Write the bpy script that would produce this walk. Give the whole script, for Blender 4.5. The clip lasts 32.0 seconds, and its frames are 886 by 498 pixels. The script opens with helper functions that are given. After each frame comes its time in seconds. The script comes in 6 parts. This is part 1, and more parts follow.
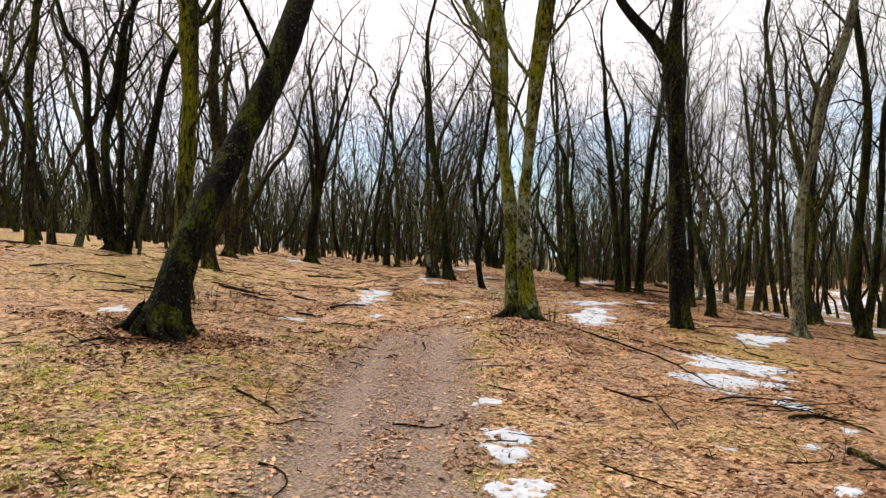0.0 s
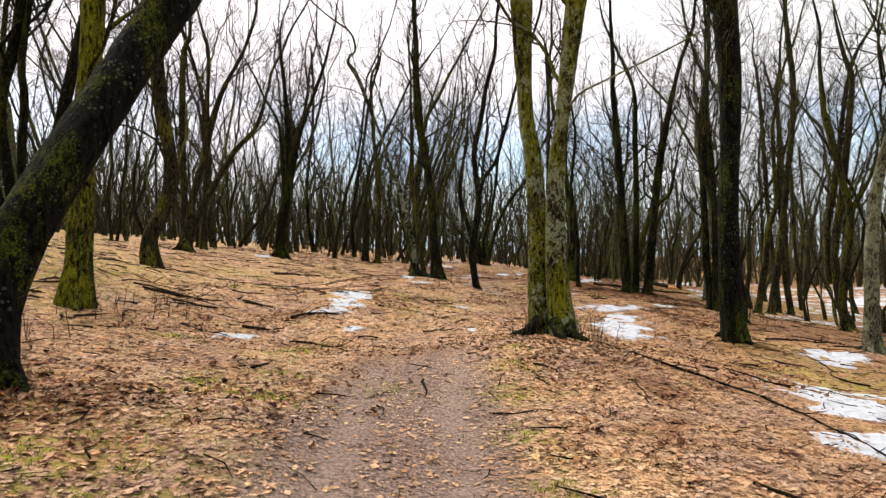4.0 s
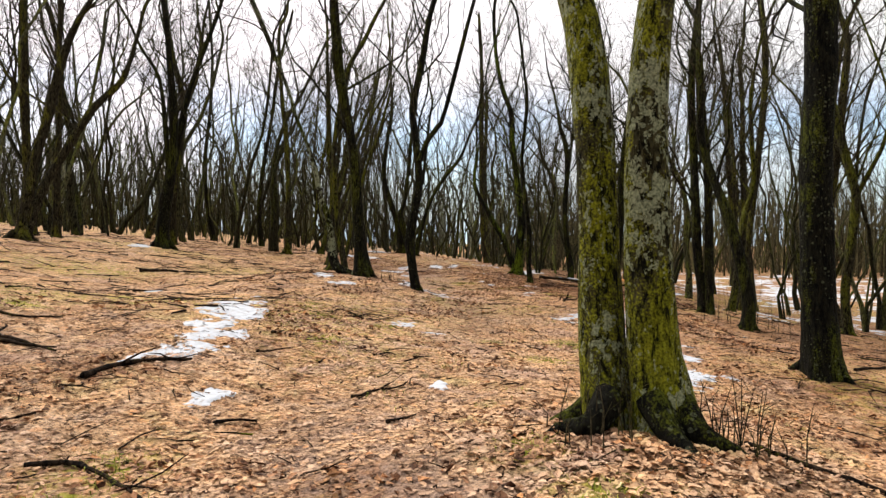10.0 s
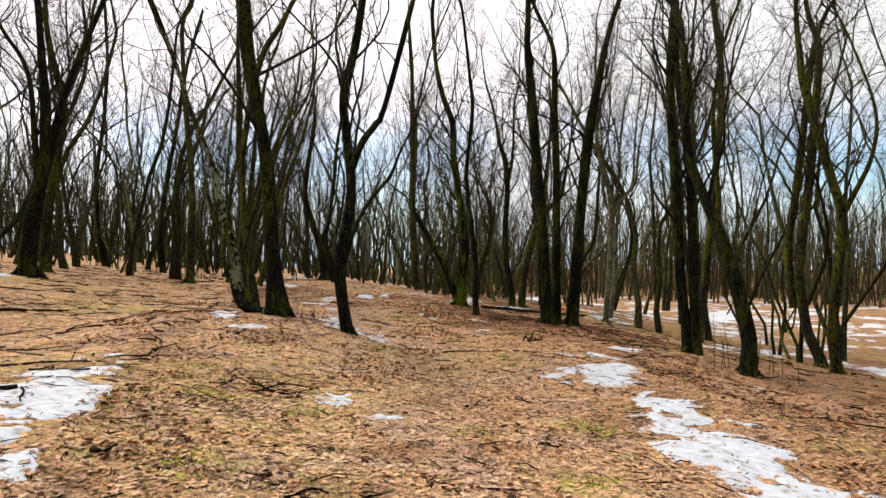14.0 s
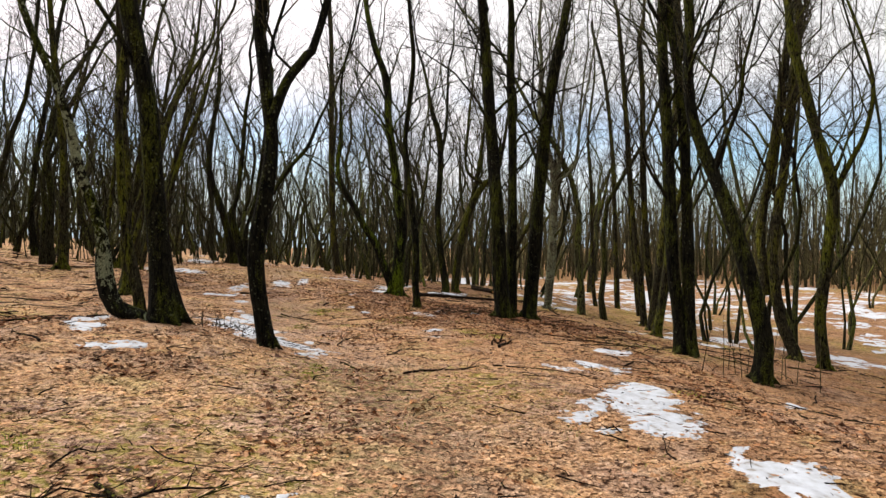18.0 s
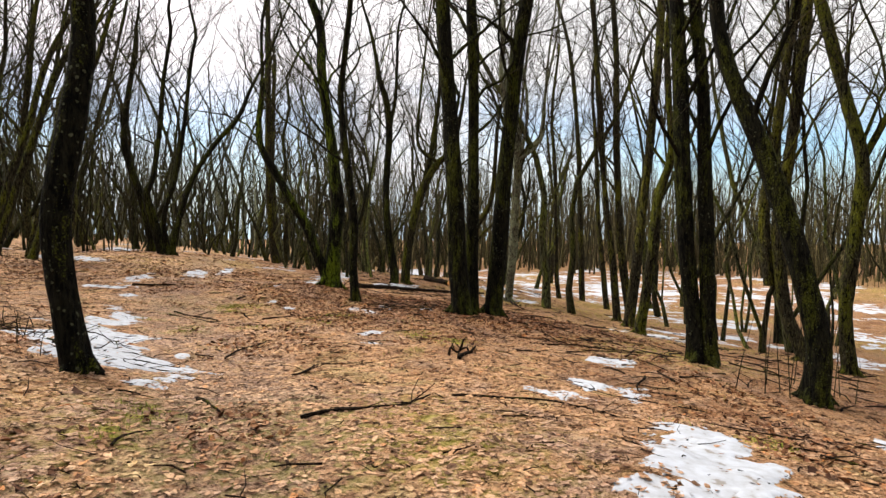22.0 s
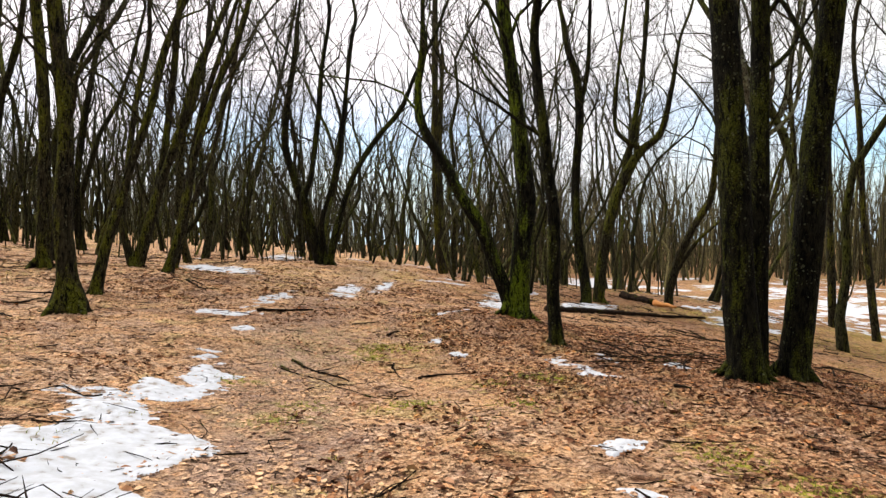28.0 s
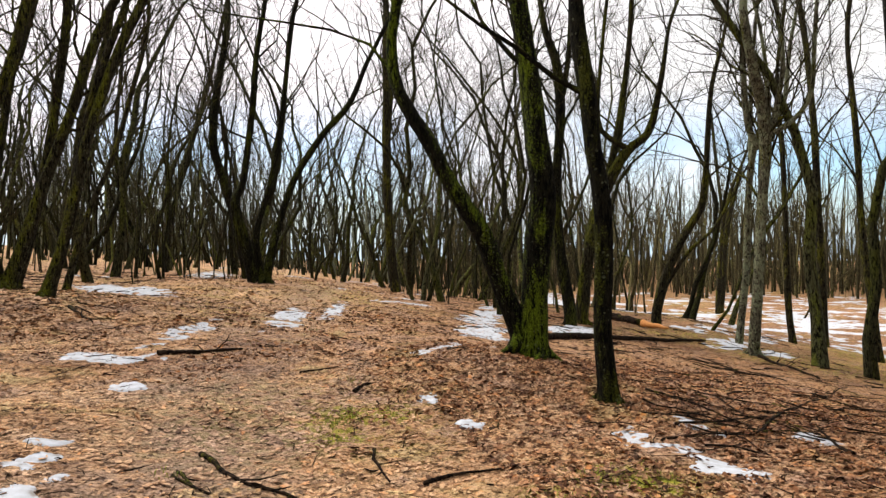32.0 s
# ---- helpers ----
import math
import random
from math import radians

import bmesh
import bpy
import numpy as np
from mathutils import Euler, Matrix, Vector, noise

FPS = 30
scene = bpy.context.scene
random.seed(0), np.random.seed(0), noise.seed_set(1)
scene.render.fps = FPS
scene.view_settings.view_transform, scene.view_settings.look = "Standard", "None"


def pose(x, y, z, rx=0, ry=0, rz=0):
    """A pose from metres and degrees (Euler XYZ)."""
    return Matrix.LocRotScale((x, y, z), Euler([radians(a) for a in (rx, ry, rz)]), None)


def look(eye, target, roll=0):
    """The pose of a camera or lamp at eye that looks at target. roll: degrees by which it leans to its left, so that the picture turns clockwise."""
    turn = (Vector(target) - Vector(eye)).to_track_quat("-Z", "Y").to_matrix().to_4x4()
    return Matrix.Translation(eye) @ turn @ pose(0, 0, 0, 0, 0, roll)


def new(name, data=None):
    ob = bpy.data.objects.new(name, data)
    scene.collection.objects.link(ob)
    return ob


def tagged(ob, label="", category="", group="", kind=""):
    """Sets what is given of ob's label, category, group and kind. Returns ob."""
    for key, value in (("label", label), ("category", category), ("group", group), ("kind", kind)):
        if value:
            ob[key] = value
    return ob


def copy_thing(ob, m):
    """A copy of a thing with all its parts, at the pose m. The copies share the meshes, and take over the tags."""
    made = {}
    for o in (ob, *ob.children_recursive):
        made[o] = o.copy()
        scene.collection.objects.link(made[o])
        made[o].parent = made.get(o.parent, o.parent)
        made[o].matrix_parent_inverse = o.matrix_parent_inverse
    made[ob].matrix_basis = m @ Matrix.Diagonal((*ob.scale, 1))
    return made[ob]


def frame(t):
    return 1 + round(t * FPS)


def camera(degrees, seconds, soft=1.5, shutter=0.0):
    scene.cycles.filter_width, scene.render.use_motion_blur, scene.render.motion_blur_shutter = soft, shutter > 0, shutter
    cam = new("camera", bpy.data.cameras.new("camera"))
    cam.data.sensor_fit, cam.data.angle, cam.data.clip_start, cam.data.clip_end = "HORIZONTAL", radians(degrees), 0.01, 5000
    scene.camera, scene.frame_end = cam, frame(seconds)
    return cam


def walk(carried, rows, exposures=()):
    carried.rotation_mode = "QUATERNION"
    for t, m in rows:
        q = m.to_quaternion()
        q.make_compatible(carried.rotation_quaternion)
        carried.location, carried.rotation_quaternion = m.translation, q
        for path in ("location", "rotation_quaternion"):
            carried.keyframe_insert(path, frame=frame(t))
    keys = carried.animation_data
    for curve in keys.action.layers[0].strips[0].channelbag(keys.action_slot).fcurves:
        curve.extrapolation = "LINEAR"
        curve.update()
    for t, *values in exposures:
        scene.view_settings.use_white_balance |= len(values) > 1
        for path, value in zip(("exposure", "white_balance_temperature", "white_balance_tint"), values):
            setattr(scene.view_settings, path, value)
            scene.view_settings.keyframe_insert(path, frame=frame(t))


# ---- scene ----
cam = camera(69.1, 32.0, soft=1.42)
METRES, EYE, TILT, LEAN, TURN = 28.0, 1.55, 0.6, 0.0, 0.0
ROWS = [
    (0.0, 0.0, 0.0, 0.0, 0.0, 0.0, -0.0),
    (0.5, 0.0019, 0.0163, 0.0004, -0.14, -0.34, -0.11),
    (1.0, 0.0012, 0.0323, -0.0015, -0.21, -0.48, -0.15),
    (1.5, -0.0002, 0.0475, -0.001, 0.31, 0.15, -0.17),
    (2.0, -0.0006, 0.0641, -0.0006, 0.08, 0.3, -0.26),
    (2.5, -0.0027, 0.081, -0.0025, -0.53, -0.18, -0.25),
    (4.5, -0.0144, 0.1434, -0.0026, -2.61, -0.35, -0.42),
    (5.0, -0.0161, 0.1604, -0.0025, -3.65, -0.41, -0.43),
    (5.5, -0.0189, 0.1765, -0.0033, -4.8, -0.58, -0.41),
    (6.0, -0.0205, 0.1915, -0.0023, -5.48, -0.59, -0.41),
    (6.5, -0.0198, 0.208, -0.0022, -6.59, -0.64, -0.46),
    (7.0, -0.0201, 0.2239, -0.0037, -8.15, -1.04, -0.53),
    (7.5, -0.019, 0.239, -0.0028, -8.46, -0.98, -0.49),
    (8.0, -0.0153, 0.2553, -0.0026, -8.43, -0.81, -0.49),
    (8.5, -0.0143, 0.271, -0.0036, -8.72, -0.72, -0.49),
    (9.0, -0.014, 0.2863, -0.0025, -9.03, -0.62, -0.46),
    (9.5, -0.0127, 0.303, -0.0029, -8.81, -0.81, -0.4),
    (10.0, -0.0147, 0.3182, -0.0036, -9.17, -1.36, -0.47),
    (10.5, -0.0162, 0.3348, -0.0029, -9.55, -1.1, -0.46),
    (11.0, -0.0151, 0.352, -0.0026, -9.9, -0.53, -0.45),
    (11.5, -0.0161, 0.3681, -0.0029, -11.09, -0.53, -0.41),
    (12.0, -0.0152, 0.3832, -0.0027, -12.5, 0.01, -0.33),
    (12.5, -0.0107, 0.3985, -0.0022, -13.71, 0.39, -0.28),
    (13.0, -0.0087, 0.4138, -0.003, -15.06, 0.32, -0.34),
    (13.5, -0.0078, 0.4285, -0.0021, -15.95, 0.82, -0.41),
    (15.5, -0.0032, 0.4938, -0.002, -16.16, 0.38, -0.54),
    (16.0, -0.0043, 0.5085, -0.0022, -17.37, -0.27, -0.64),
    (16.5, -0.005, 0.5209, 0.0, -18.96, -0.34, -0.61),
    (17.0, -0.0021, 0.5353, -0.0006, -20.5, -0.67, -0.56),
    (17.5, 0.0012, 0.5496, -0.0003, -22.27, -1.03, -0.57),
    (18.0, 0.0043, 0.5633, 0.0008, -23.79, -0.96, -0.54),
    (18.5, 0.0109, 0.5769, -0.0006, -24.6, -1.28, -0.54),
    (19.0, 0.0171, 0.5901, -0.0014, -25.45, -1.06, -0.56),
    (19.5, 0.0229, 0.6037, -0.0008, -25.86, -0.75, -0.66),
    (20.0, 0.0302, 0.618, -0.0032, -26.54, -0.97, -0.69),
    (20.5, 0.0372, 0.6318, -0.0038, -28.13, -1.43, -0.74),
    (21.0, 0.0438, 0.6456, -0.0046, -28.9, -1.45, -0.76),
    (21.5, 0.0526, 0.6582, -0.0084, -28.47, -1.81, -0.7),
    (22.0, 0.0608, 0.6721, -0.0109, -27.89, -1.6, -0.74),
    (22.5, 0.0689, 0.6871, -0.0122, -26.22, -0.9, -0.67),
    (23.0, 0.0785, 0.7033, -0.0141, -23.99, -0.53, -0.69),
    (23.5, 0.0856, 0.7177, -0.0135, -22.27, -0.31, -0.65),
    (24.0, 0.0905, 0.7318, -0.0111, -20.22, 0.25, -0.59),
    (24.5, 0.0954, 0.7462, -0.0111, -17.99, 0.07, -0.66),
    (25.0, 0.0975, 0.7603, -0.0101, -16.6, 0.07, -0.66),
    (25.5, 0.098, 0.7747, -0.0086, -15.89, 0.25, -0.67),
    (26.0, 0.1009, 0.7892, -0.0099, -15.18, 0.28, -0.6),
    (26.5, 0.103, 0.8034, -0.0097, -14.79, 0.16, -0.62),
    (28.5, 0.1059, 0.8634, -0.011, -13.02, -1.49, -0.38),
    (29.0, 0.1079, 0.8782, -0.012, -13.46, -1.26, -0.42),
    (29.5, 0.1094, 0.8925, -0.0115, -13.59, -0.58, -0.4),
    (30.0, 0.1085, 0.9075, -0.011, -13.08, 0.18, -0.35),
    (30.5, 0.1082, 0.9229, -0.0126, -12.74, 0.12, -0.35),
    (31.0, 0.1077, 0.9379, -0.0127, -14.62, -0.13, -0.39),
    (31.5, 0.1081, 0.9538, -0.0132, -17.15, -0.25, -0.3),
    (32.0, 0.1115, 0.9695, -0.0145, -18.63, 0.15, -0.19),
]

walk(cam, [(t, pose(0, 0, EYE, TILT, LEAN, TURN) @ pose(METRES * x, METRES * y, METRES * z, 90 + pitch, roll, yaw)) for t, x, y, z, yaw, pitch, roll in ROWS],
     ((0.0, 0.25), (6.0, 0.4), (9.0, 0.4), (12.0, 0.42), (13.0, 0.36), (16.0, 0.18), (18.0, 0.24), (20.0, 0.32), (24.0, 0.46), (29.0, 0.5), (32.0, 0.4)))
scene.view_settings.exposure = 0.42

# ---- sky and sun: a bright, broken overcast with blue low down ----
SUN_TURN, SUN_UP = -38.0, 46.0
world = bpy.data.worlds.new("sky")
scene.world = world
world.use_nodes = True
wn, wl = world.node_tree.nodes, world.node_tree.links
wn.clear()
w_out, w_bg = wn.new("ShaderNodeOutputWorld"), wn.new("ShaderNodeBackground")
w_sky = wn.new("ShaderNodeTexSky")
w_sky.sky_type, w_sky.sun_disc = "NISHITA", False
w_sky.sun_elevation, w_sky.sun_rotation = radians(SUN_UP), radians(SUN_TURN)
w_co, w_noise, w_ramp = wn.new("ShaderNodeTexCoord"), wn.new("ShaderNodeTexNoise"), wn.new("ShaderNodeValToRGB")
w_sep, w_high, w_max, w_mix = wn.new("ShaderNodeSeparateXYZ"), wn.new("ShaderNodeMapRange"), wn.new("ShaderNodeMath"), wn.new("ShaderNodeMix")
w_noise.inputs["Scale"].default_value, w_noise.inputs["Detail"].default_value = 3.2, 6.0
w_ramp.color_ramp.elements[0].position, w_ramp.color_ramp.elements[1].position = 0.4, 0.66
w_high.inputs["From Min"].default_value, w_high.inputs["From Max"].default_value = 0.13, 0.24
w_max.operation = "MAXIMUM"
w_mix.data_type = "RGBA"
w_dot, w_glow, w_cloud = wn.new("ShaderNodeVectorMath"), wn.new("ShaderNodeMapRange"), wn.new("ShaderNodeMix")
w_dot.operation = "DOT_PRODUCT"
w_dot.inputs[1].default_value = (math.sin(radians(SUN_TURN)) * math.cos(radians(SUN_UP)), math.cos(radians(SUN_TURN)) * math.cos(radians(SUN_UP)), math.sin(radians(SUN_UP)))
w_glow.inputs["From Min"].default_value, w_glow.inputs["From Max"].default_value = 0.35, 1.0
w_cloud.data_type = "RGBA"
w_cloud.inputs["A"].default_value, w_cloud.inputs["B"].default_value = (9.0, 8.8, 8.85, 1), (15.0, 13.7, 14.2, 1)
wl.new(w_co.outputs["Generated"], w_dot.inputs[0])
wl.new(w_dot.outputs["Value"], w_glow.inputs["Value"])
wl.new(w_glow.outputs["Result"], w_cloud.inputs["Factor"])
wl.new(w_cloud.outputs["Result"], w_mix.inputs["B"])
wl.new(w_co.outputs["Generated"], w_noise.inputs["Vector"])
wl.new(w_co.outputs["Generated"], w_sep.inputs[0])
wl.new(w_sep.outputs["Z"], w_high.inputs["Value"])
wl.new(w_noise.outputs["Fac"], w_ramp.inputs["Fac"])
wl.new(w_ramp.outputs["Color"], w_max.inputs[0])
wl.new(w_high.outputs["Result"], w_max.inputs[1])
wl.new(w_max.outputs[0], w_mix.inputs["Factor"])
w_hue = wn.new("ShaderNodeHueSaturation")
w_hue.inputs["Saturation"].default_value, w_hue.inputs["Value"].default_value = 1.25, 1.7
wl.new(w_sky.outputs[0], w_hue.inputs["Color"])
wl.new(w_hue.outputs[0], w_mix.inputs["A"])
w_low, w_haze = wn.new("ShaderNodeMapRange"), wn.new("ShaderNodeMix")
w_low.inputs["From Min"].default_value, w_low.inputs["From Max"].default_value = 0.01, 0.1
w_haze.data_type = "RGBA"
w_haze.inputs["A"].default_value = (6.6, 8.2, 9.2, 1)
wl.new(w_sep.outputs["Z"], w_low.inputs["Value"])
wl.new(w_low.outputs["Result"], w_haze.inputs["Factor"])
wl.new(w_mix.outputs["Result"], w_haze.inputs["B"])
wl.new(w_haze.outputs["Result"], w_bg.inputs["Color"])
w_bg.inputs["Strength"].default_value = 0.1
wl.new(w_bg.outputs[0], w_out.inputs[0])

sun = new("sun", bpy.data.lights.new("sun", "SUN"))
sun.data.energy, sun.data.angle, sun.data.color = 4.6, radians(40), (1.0, 0.95, 0.88)
s_dir = Vector((math.sin(radians(SUN_TURN)) * math.cos(radians(SUN_UP)), math.cos(radians(SUN_TURN)) * math.cos(radians(SUN_UP)), math.sin(radians(SUN_UP))))
sun.matrix_world = look(s_dir * 60, (0, 0, 0))


# ---- materials ----
def material(name, rough=0.85):
    m = bpy.data.materials.new(name)
    m.use_nodes = True
    b = m.node_tree.nodes["Principled BSDF"]
    b.inputs["Roughness"].default_value = rough
    b.inputs["Specular IOR Level"].default_value = 0.06
    return m, m.node_tree.nodes, m.node_tree.links, b


def node(nodes, kind, **values):
    n = nodes.new("ShaderNode" + kind)
    for k, v in values.items():
        n.inputs[k.replace("_", " ")].default_value = v
    return n


def ramp(nodes, stops, interpolation="LINEAR"):
    r = nodes.new("ShaderNodeValToRGB")
    r.color_ramp.interpolation = interpolation
    while len(r.color_ramp.elements) < len(stops):
        r.color_ramp.elements.new(0.5)
    for e, (p, c) in zip(r.color_ramp.elements, stops):
        e.position, e.color = p, (*c, 1) if len(c) == 3 else c
    return r


def grey(v):
    return (v, v, v)


def mixed(nodes, links, fac, a, b, blend="MIX"):
    m = nodes.new("ShaderNodeMix")
    m.data_type, m.blend_type = "RGBA", blend
    for sock, v in (("Factor", fac), ("A", a), ("B", b)):
        if isinstance(v, (int, float)):
            m.inputs[sock].default_value = v
        elif isinstance(v, tuple):
            m.inputs[sock].default_value = (*v, 1)
        else:
            links.new(v, m.inputs[sock])
    return m.outputs["Result"]


def bark(name, low, high, moss, lichen, moss_colour=(0.135, 0.14, 0.014), broad=2.2, varied=False):
    """Ridged bark with moss and round lichen spots; moss and lichen are shares of the surface."""
    m, n, l, b = material(name, 0.9)
    co = n.new("ShaderNodeTexCoord")
    long_ = n.new("ShaderNodeMapping")
    long_.inputs["Scale"].default_value = (1, 1, 0.3)
    l.new(co.outputs["Object"], long_.inputs[0])
    ridges = node(n, "TexNoise", Scale=34.0, Detail=6.0, Roughness=0.65)
    l.new(long_.outputs[0], ridges.inputs["Vector"])
    tall = n.new("ShaderNodeMapping")
    tall.inputs["Scale"].default_value = (1, 1, 0.3)
    l.new(co.outputs["Object"], tall.inputs[0])
    blot = node(n, "TexNoise", Scale=broad, Detail=7.0, Roughness=0.66)
    l.new(tall.outputs[0], blot.inputs["Vector"])
    fine = node(n, "TexNoise", Scale=60.0, Detail=3.0)
    l.new(co.outputs["Object"], fine.inputs["Vector"])
    base = ramp(n, [(0.3, low), (0.62, high)])
    l.new(ridges.outputs["Fac"], base.inputs["Fac"])
    colour = base.outputs["Color"]
    if moss:
        cover = n.new("ShaderNodeMath")
        cover.operation = "MULTIPLY_ADD"
        l.new(fine.outputs["Fac"], cover.inputs[0])
        cover.inputs[1].default_value = 0.35
        l.new(blot.outputs["Fac"], cover.inputs[2])
        where = ramp(n, [(0.8 - 0.24 * moss, grey(0)), (0.9 - 0.24 * moss, grey(1))])
        geo, facing, lift = n.new("ShaderNodeNewGeometry"), n.new("ShaderNodeSeparateXYZ"), n.new("ShaderNodeMath")
        l.new(geo.outputs["Normal"], facing.inputs[0])
        lift.operation = "MULTIPLY_ADD"
        l.new(facing.outputs["Z"], lift.inputs[0])
        lift.inputs[1].default_value = 0.22 * moss
        l.new(cover.outputs[0], lift.inputs[2])
        side = n.new("ShaderNodeMath")
        side.operation = "MULTIPLY_ADD"
        l.new(facing.outputs["X"], side.inputs[0])
        side.inputs[1].default_value = -0.07 * moss
        l.new(lift.outputs[0], side.inputs[2])
        l.new(side.outputs[0], where.inputs["Fac"])
        green = ramp(n, [(0.3, tuple(c * 0.2 for c in moss_colour)), (0.7, moss_colour)])
        l.new(fine.outputs["Fac"], green.inputs["Fac"])
        colour = mixed(n, l, where.outputs["Color"], colour, green.outputs["Color"])
    cracks = node(n, "TexNoise", Scale=22.0, Detail=7.0, Roughness=0.7, Distortion=0.4)
    l.new(long_.outputs[0], cracks.inputs["Vector"])
    fissure = ramp(n, [(0.42, grey(0.06)), (0.48, grey(0.85)), (0.62, grey(1.45))])
    l.new(cracks.outputs["Fac"], fissure.inputs["Fac"])
    colour = mixed(n, l, 1.0, colour, fissure.outputs["Color"], "MULTIPLY")
    if lichen:
        crust = node(n, "TexNoise", Scale=17.0, Detail=8.0, Roughness=0.68, Distortion=0.6)
        squat = n.new("ShaderNodeMapping")
        squat.inputs["Scale"].default_value = (1, 1, 0.7)
        l.new(co.outputs["Object"], squat.inputs[0])
        l.new(squat.outputs[0], crust.inputs["Vector"])
        groups = node(n, "TexNoise", Scale=1.5, Detail=5.0, Roughness=0.6)
        l.new(co.outputs["Object"], groups.inputs["Vector"])
        dense = n.new("ShaderNodeMath")
        dense.operation = "MULTIPLY_ADD"
        l.new(groups.outputs["Fac"], dense.inputs[0])
        dense.inputs[1].default_value = 0.9
        l.new(crust.outputs["Fac"], dense.inputs[2])
        wobble = mixed(n, l, 0.05, co.outputs["Object"], crust.outputs["Color"], "ADD")
        rounds = node(n, "TexVoronoi", Scale=21.0)
        l.new(wobble, rounds.inputs["Vector"])
        pick, near = n.new("ShaderNodeSeparateColor"), n.new("ShaderNodeMath")
        l.new(rounds.outputs["Color"], pick.inputs[0])
        near.operation = "MULTIPLY_ADD"
        l.new(pick.outputs[0], near.inputs[0])
        near.inputs[1].default_value = 0.5
        l.new(groups.outputs["Fac"], near.inputs[2])
        edge = n.new("ShaderNodeMath")
        edge.operation = "SUBTRACT"
        l.new(near.outputs[0], edge.inputs[0])
        l.new(rounds.outputs["Distance"], edge.inputs[1])
        disc = ramp(n, [(0.72 - 0.12 * lichen, grey(0)), (0.76 - 0.12 * lichen, grey(0.7 if lichen > 0.9 else 0.22))])
        l.new(edge.outputs[0], disc.inputs["Fac"])
        spot = ramp(n, [(1.345 - 0.37 * lichen, grey(0)), (1.385 - 0.37 * lichen, grey(0.85))])
        l.new(dense.outputs[0], spot.inputs["Fac"])
        pale = ramp(n, [(0.3, (0.06, 0.067, 0.034)), (0.65, (0.27, 0.29, 0.18))])
        l.new(fine.outputs["Fac"], pale.inputs["Fac"])
        colour = mixed(n, l, mixed(n, l, 1.0, spot.outputs["Color"], disc.outputs["Color"], "LIGHTEN"), colour, pale.outputs["Color"])
    if varied:
        info, geo_i, both_r = n.new("ShaderNodeObjectInfo"), n.new("ShaderNodeNewGeometry"), n.new("ShaderNodeMath")
        l.new(info.outputs["Random"], both_r.inputs[0])
        l.new(geo_i.outputs["Random Per Island"], both_r.inputs[1])
        wrap = n.new("ShaderNodeMath")
        wrap.operation = "FRACT"
        l.new(both_r.outputs[0], wrap.inputs[0])
        own = ramp(n, [(0.0, (0.4, 0.4, 0.38)), (0.45, (0.8, 0.8, 0.78)), (0.75, (1.2, 1.25, 1.1)), (1.0, (2.3, 2.35, 2.1))])
        l.new(wrap.outputs[0], own.inputs["Fac"])
        colour = mixed(n, l, 1.0, colour, own.outputs["Color"], "MULTIPLY")
    l.new(colour, b.inputs["Base Color"])
    bump = node(n, "Bump", Strength=1.0, Distance=0.03)
    relief = n.new("ShaderNodeMath")
    l.new(ridges.outputs["Fac"], relief.inputs[0])
    l.new(cracks.outputs["Fac"], relief.inputs[1])
    l.new(relief.outputs[0], bump.inputs["Height"])
    l.new(bump.outputs[0], b.inputs["Normal"])
    return m


BARKS = {
    "bark": bark("bark_brown", (0.003, 0.0026, 0.0015), (0.034, 0.029, 0.016), 0.45, 0.55, (0.115, 0.112, 0.012)),
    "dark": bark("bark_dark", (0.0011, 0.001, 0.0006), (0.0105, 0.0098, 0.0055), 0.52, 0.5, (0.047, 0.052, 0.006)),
    "moss": bark("bark_mossy", (0.004, 0.0036, 0.0014), (0.042, 0.037, 0.016), 0.8, 0.95, (0.165, 0.168, 0.011)),
    "lush": bark("bark_lush", (0.003, 0.0028, 0.0012), (0.03, 0.027, 0.012), 0.86, 0.6, (0.165, 0.172, 0.009)),
    "olive": bark("bark_olive", (0.0035, 0.0031, 0.0016), (0.03, 0.026, 0.014), 0.62, 0.55, (0.09, 0.095, 0.009)),
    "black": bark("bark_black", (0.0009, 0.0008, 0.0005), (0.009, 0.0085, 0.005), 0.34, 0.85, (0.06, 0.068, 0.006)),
    "lichen": bark("bark_pale", (0.012, 0.011, 0.007), (0.12, 0.108, 0.072), 0.3, 1.05),
    "patched": bark("bark_patched", (0.0012, 0.0011, 0.0007), (0.013, 0.012, 0.007), 0.5, 0.95, (0.07, 0.085, 0.007)),
    "green": bark("bark_green", (0.0011, 0.001, 0.0006), (0.011, 0.0105, 0.006), 0.52, 0.3, (0.1, 0.135, 0.008)),
}
BARKS["twig"] = bark("twig_bark", (0.01, 0.0085, 0.0045), (0.068, 0.056, 0.03), 0.15, 0, (0.09, 0.088, 0.014))
BARKS["far"] = bark("far_bark", (0.005, 0.005, 0.003), (0.046, 0.044, 0.023), 0.5, 0, (0.075, 0.08, 0.016), varied=True)
# paleness is distance haze put into the bark colour
BARKS["pale"] = bark("hazed_far_bark", (0.05, 0.052, 0.038), (0.17, 0.175, 0.13), 0.2, 0, varied=True)
# brown of the valley trees, lightened in the colour to suggest distance haze
BARKS["brown"] = bark("hazed_brown_bark", (0.017, 0.014, 0.007), (0.1, 0.083, 0.041), 0.12, 0, varied=True)
BARKS["dead"] = bark("dead_wood", (0.003, 0.002, 0.0014), (0.032, 0.02, 0.012), 0.1, 0.0)


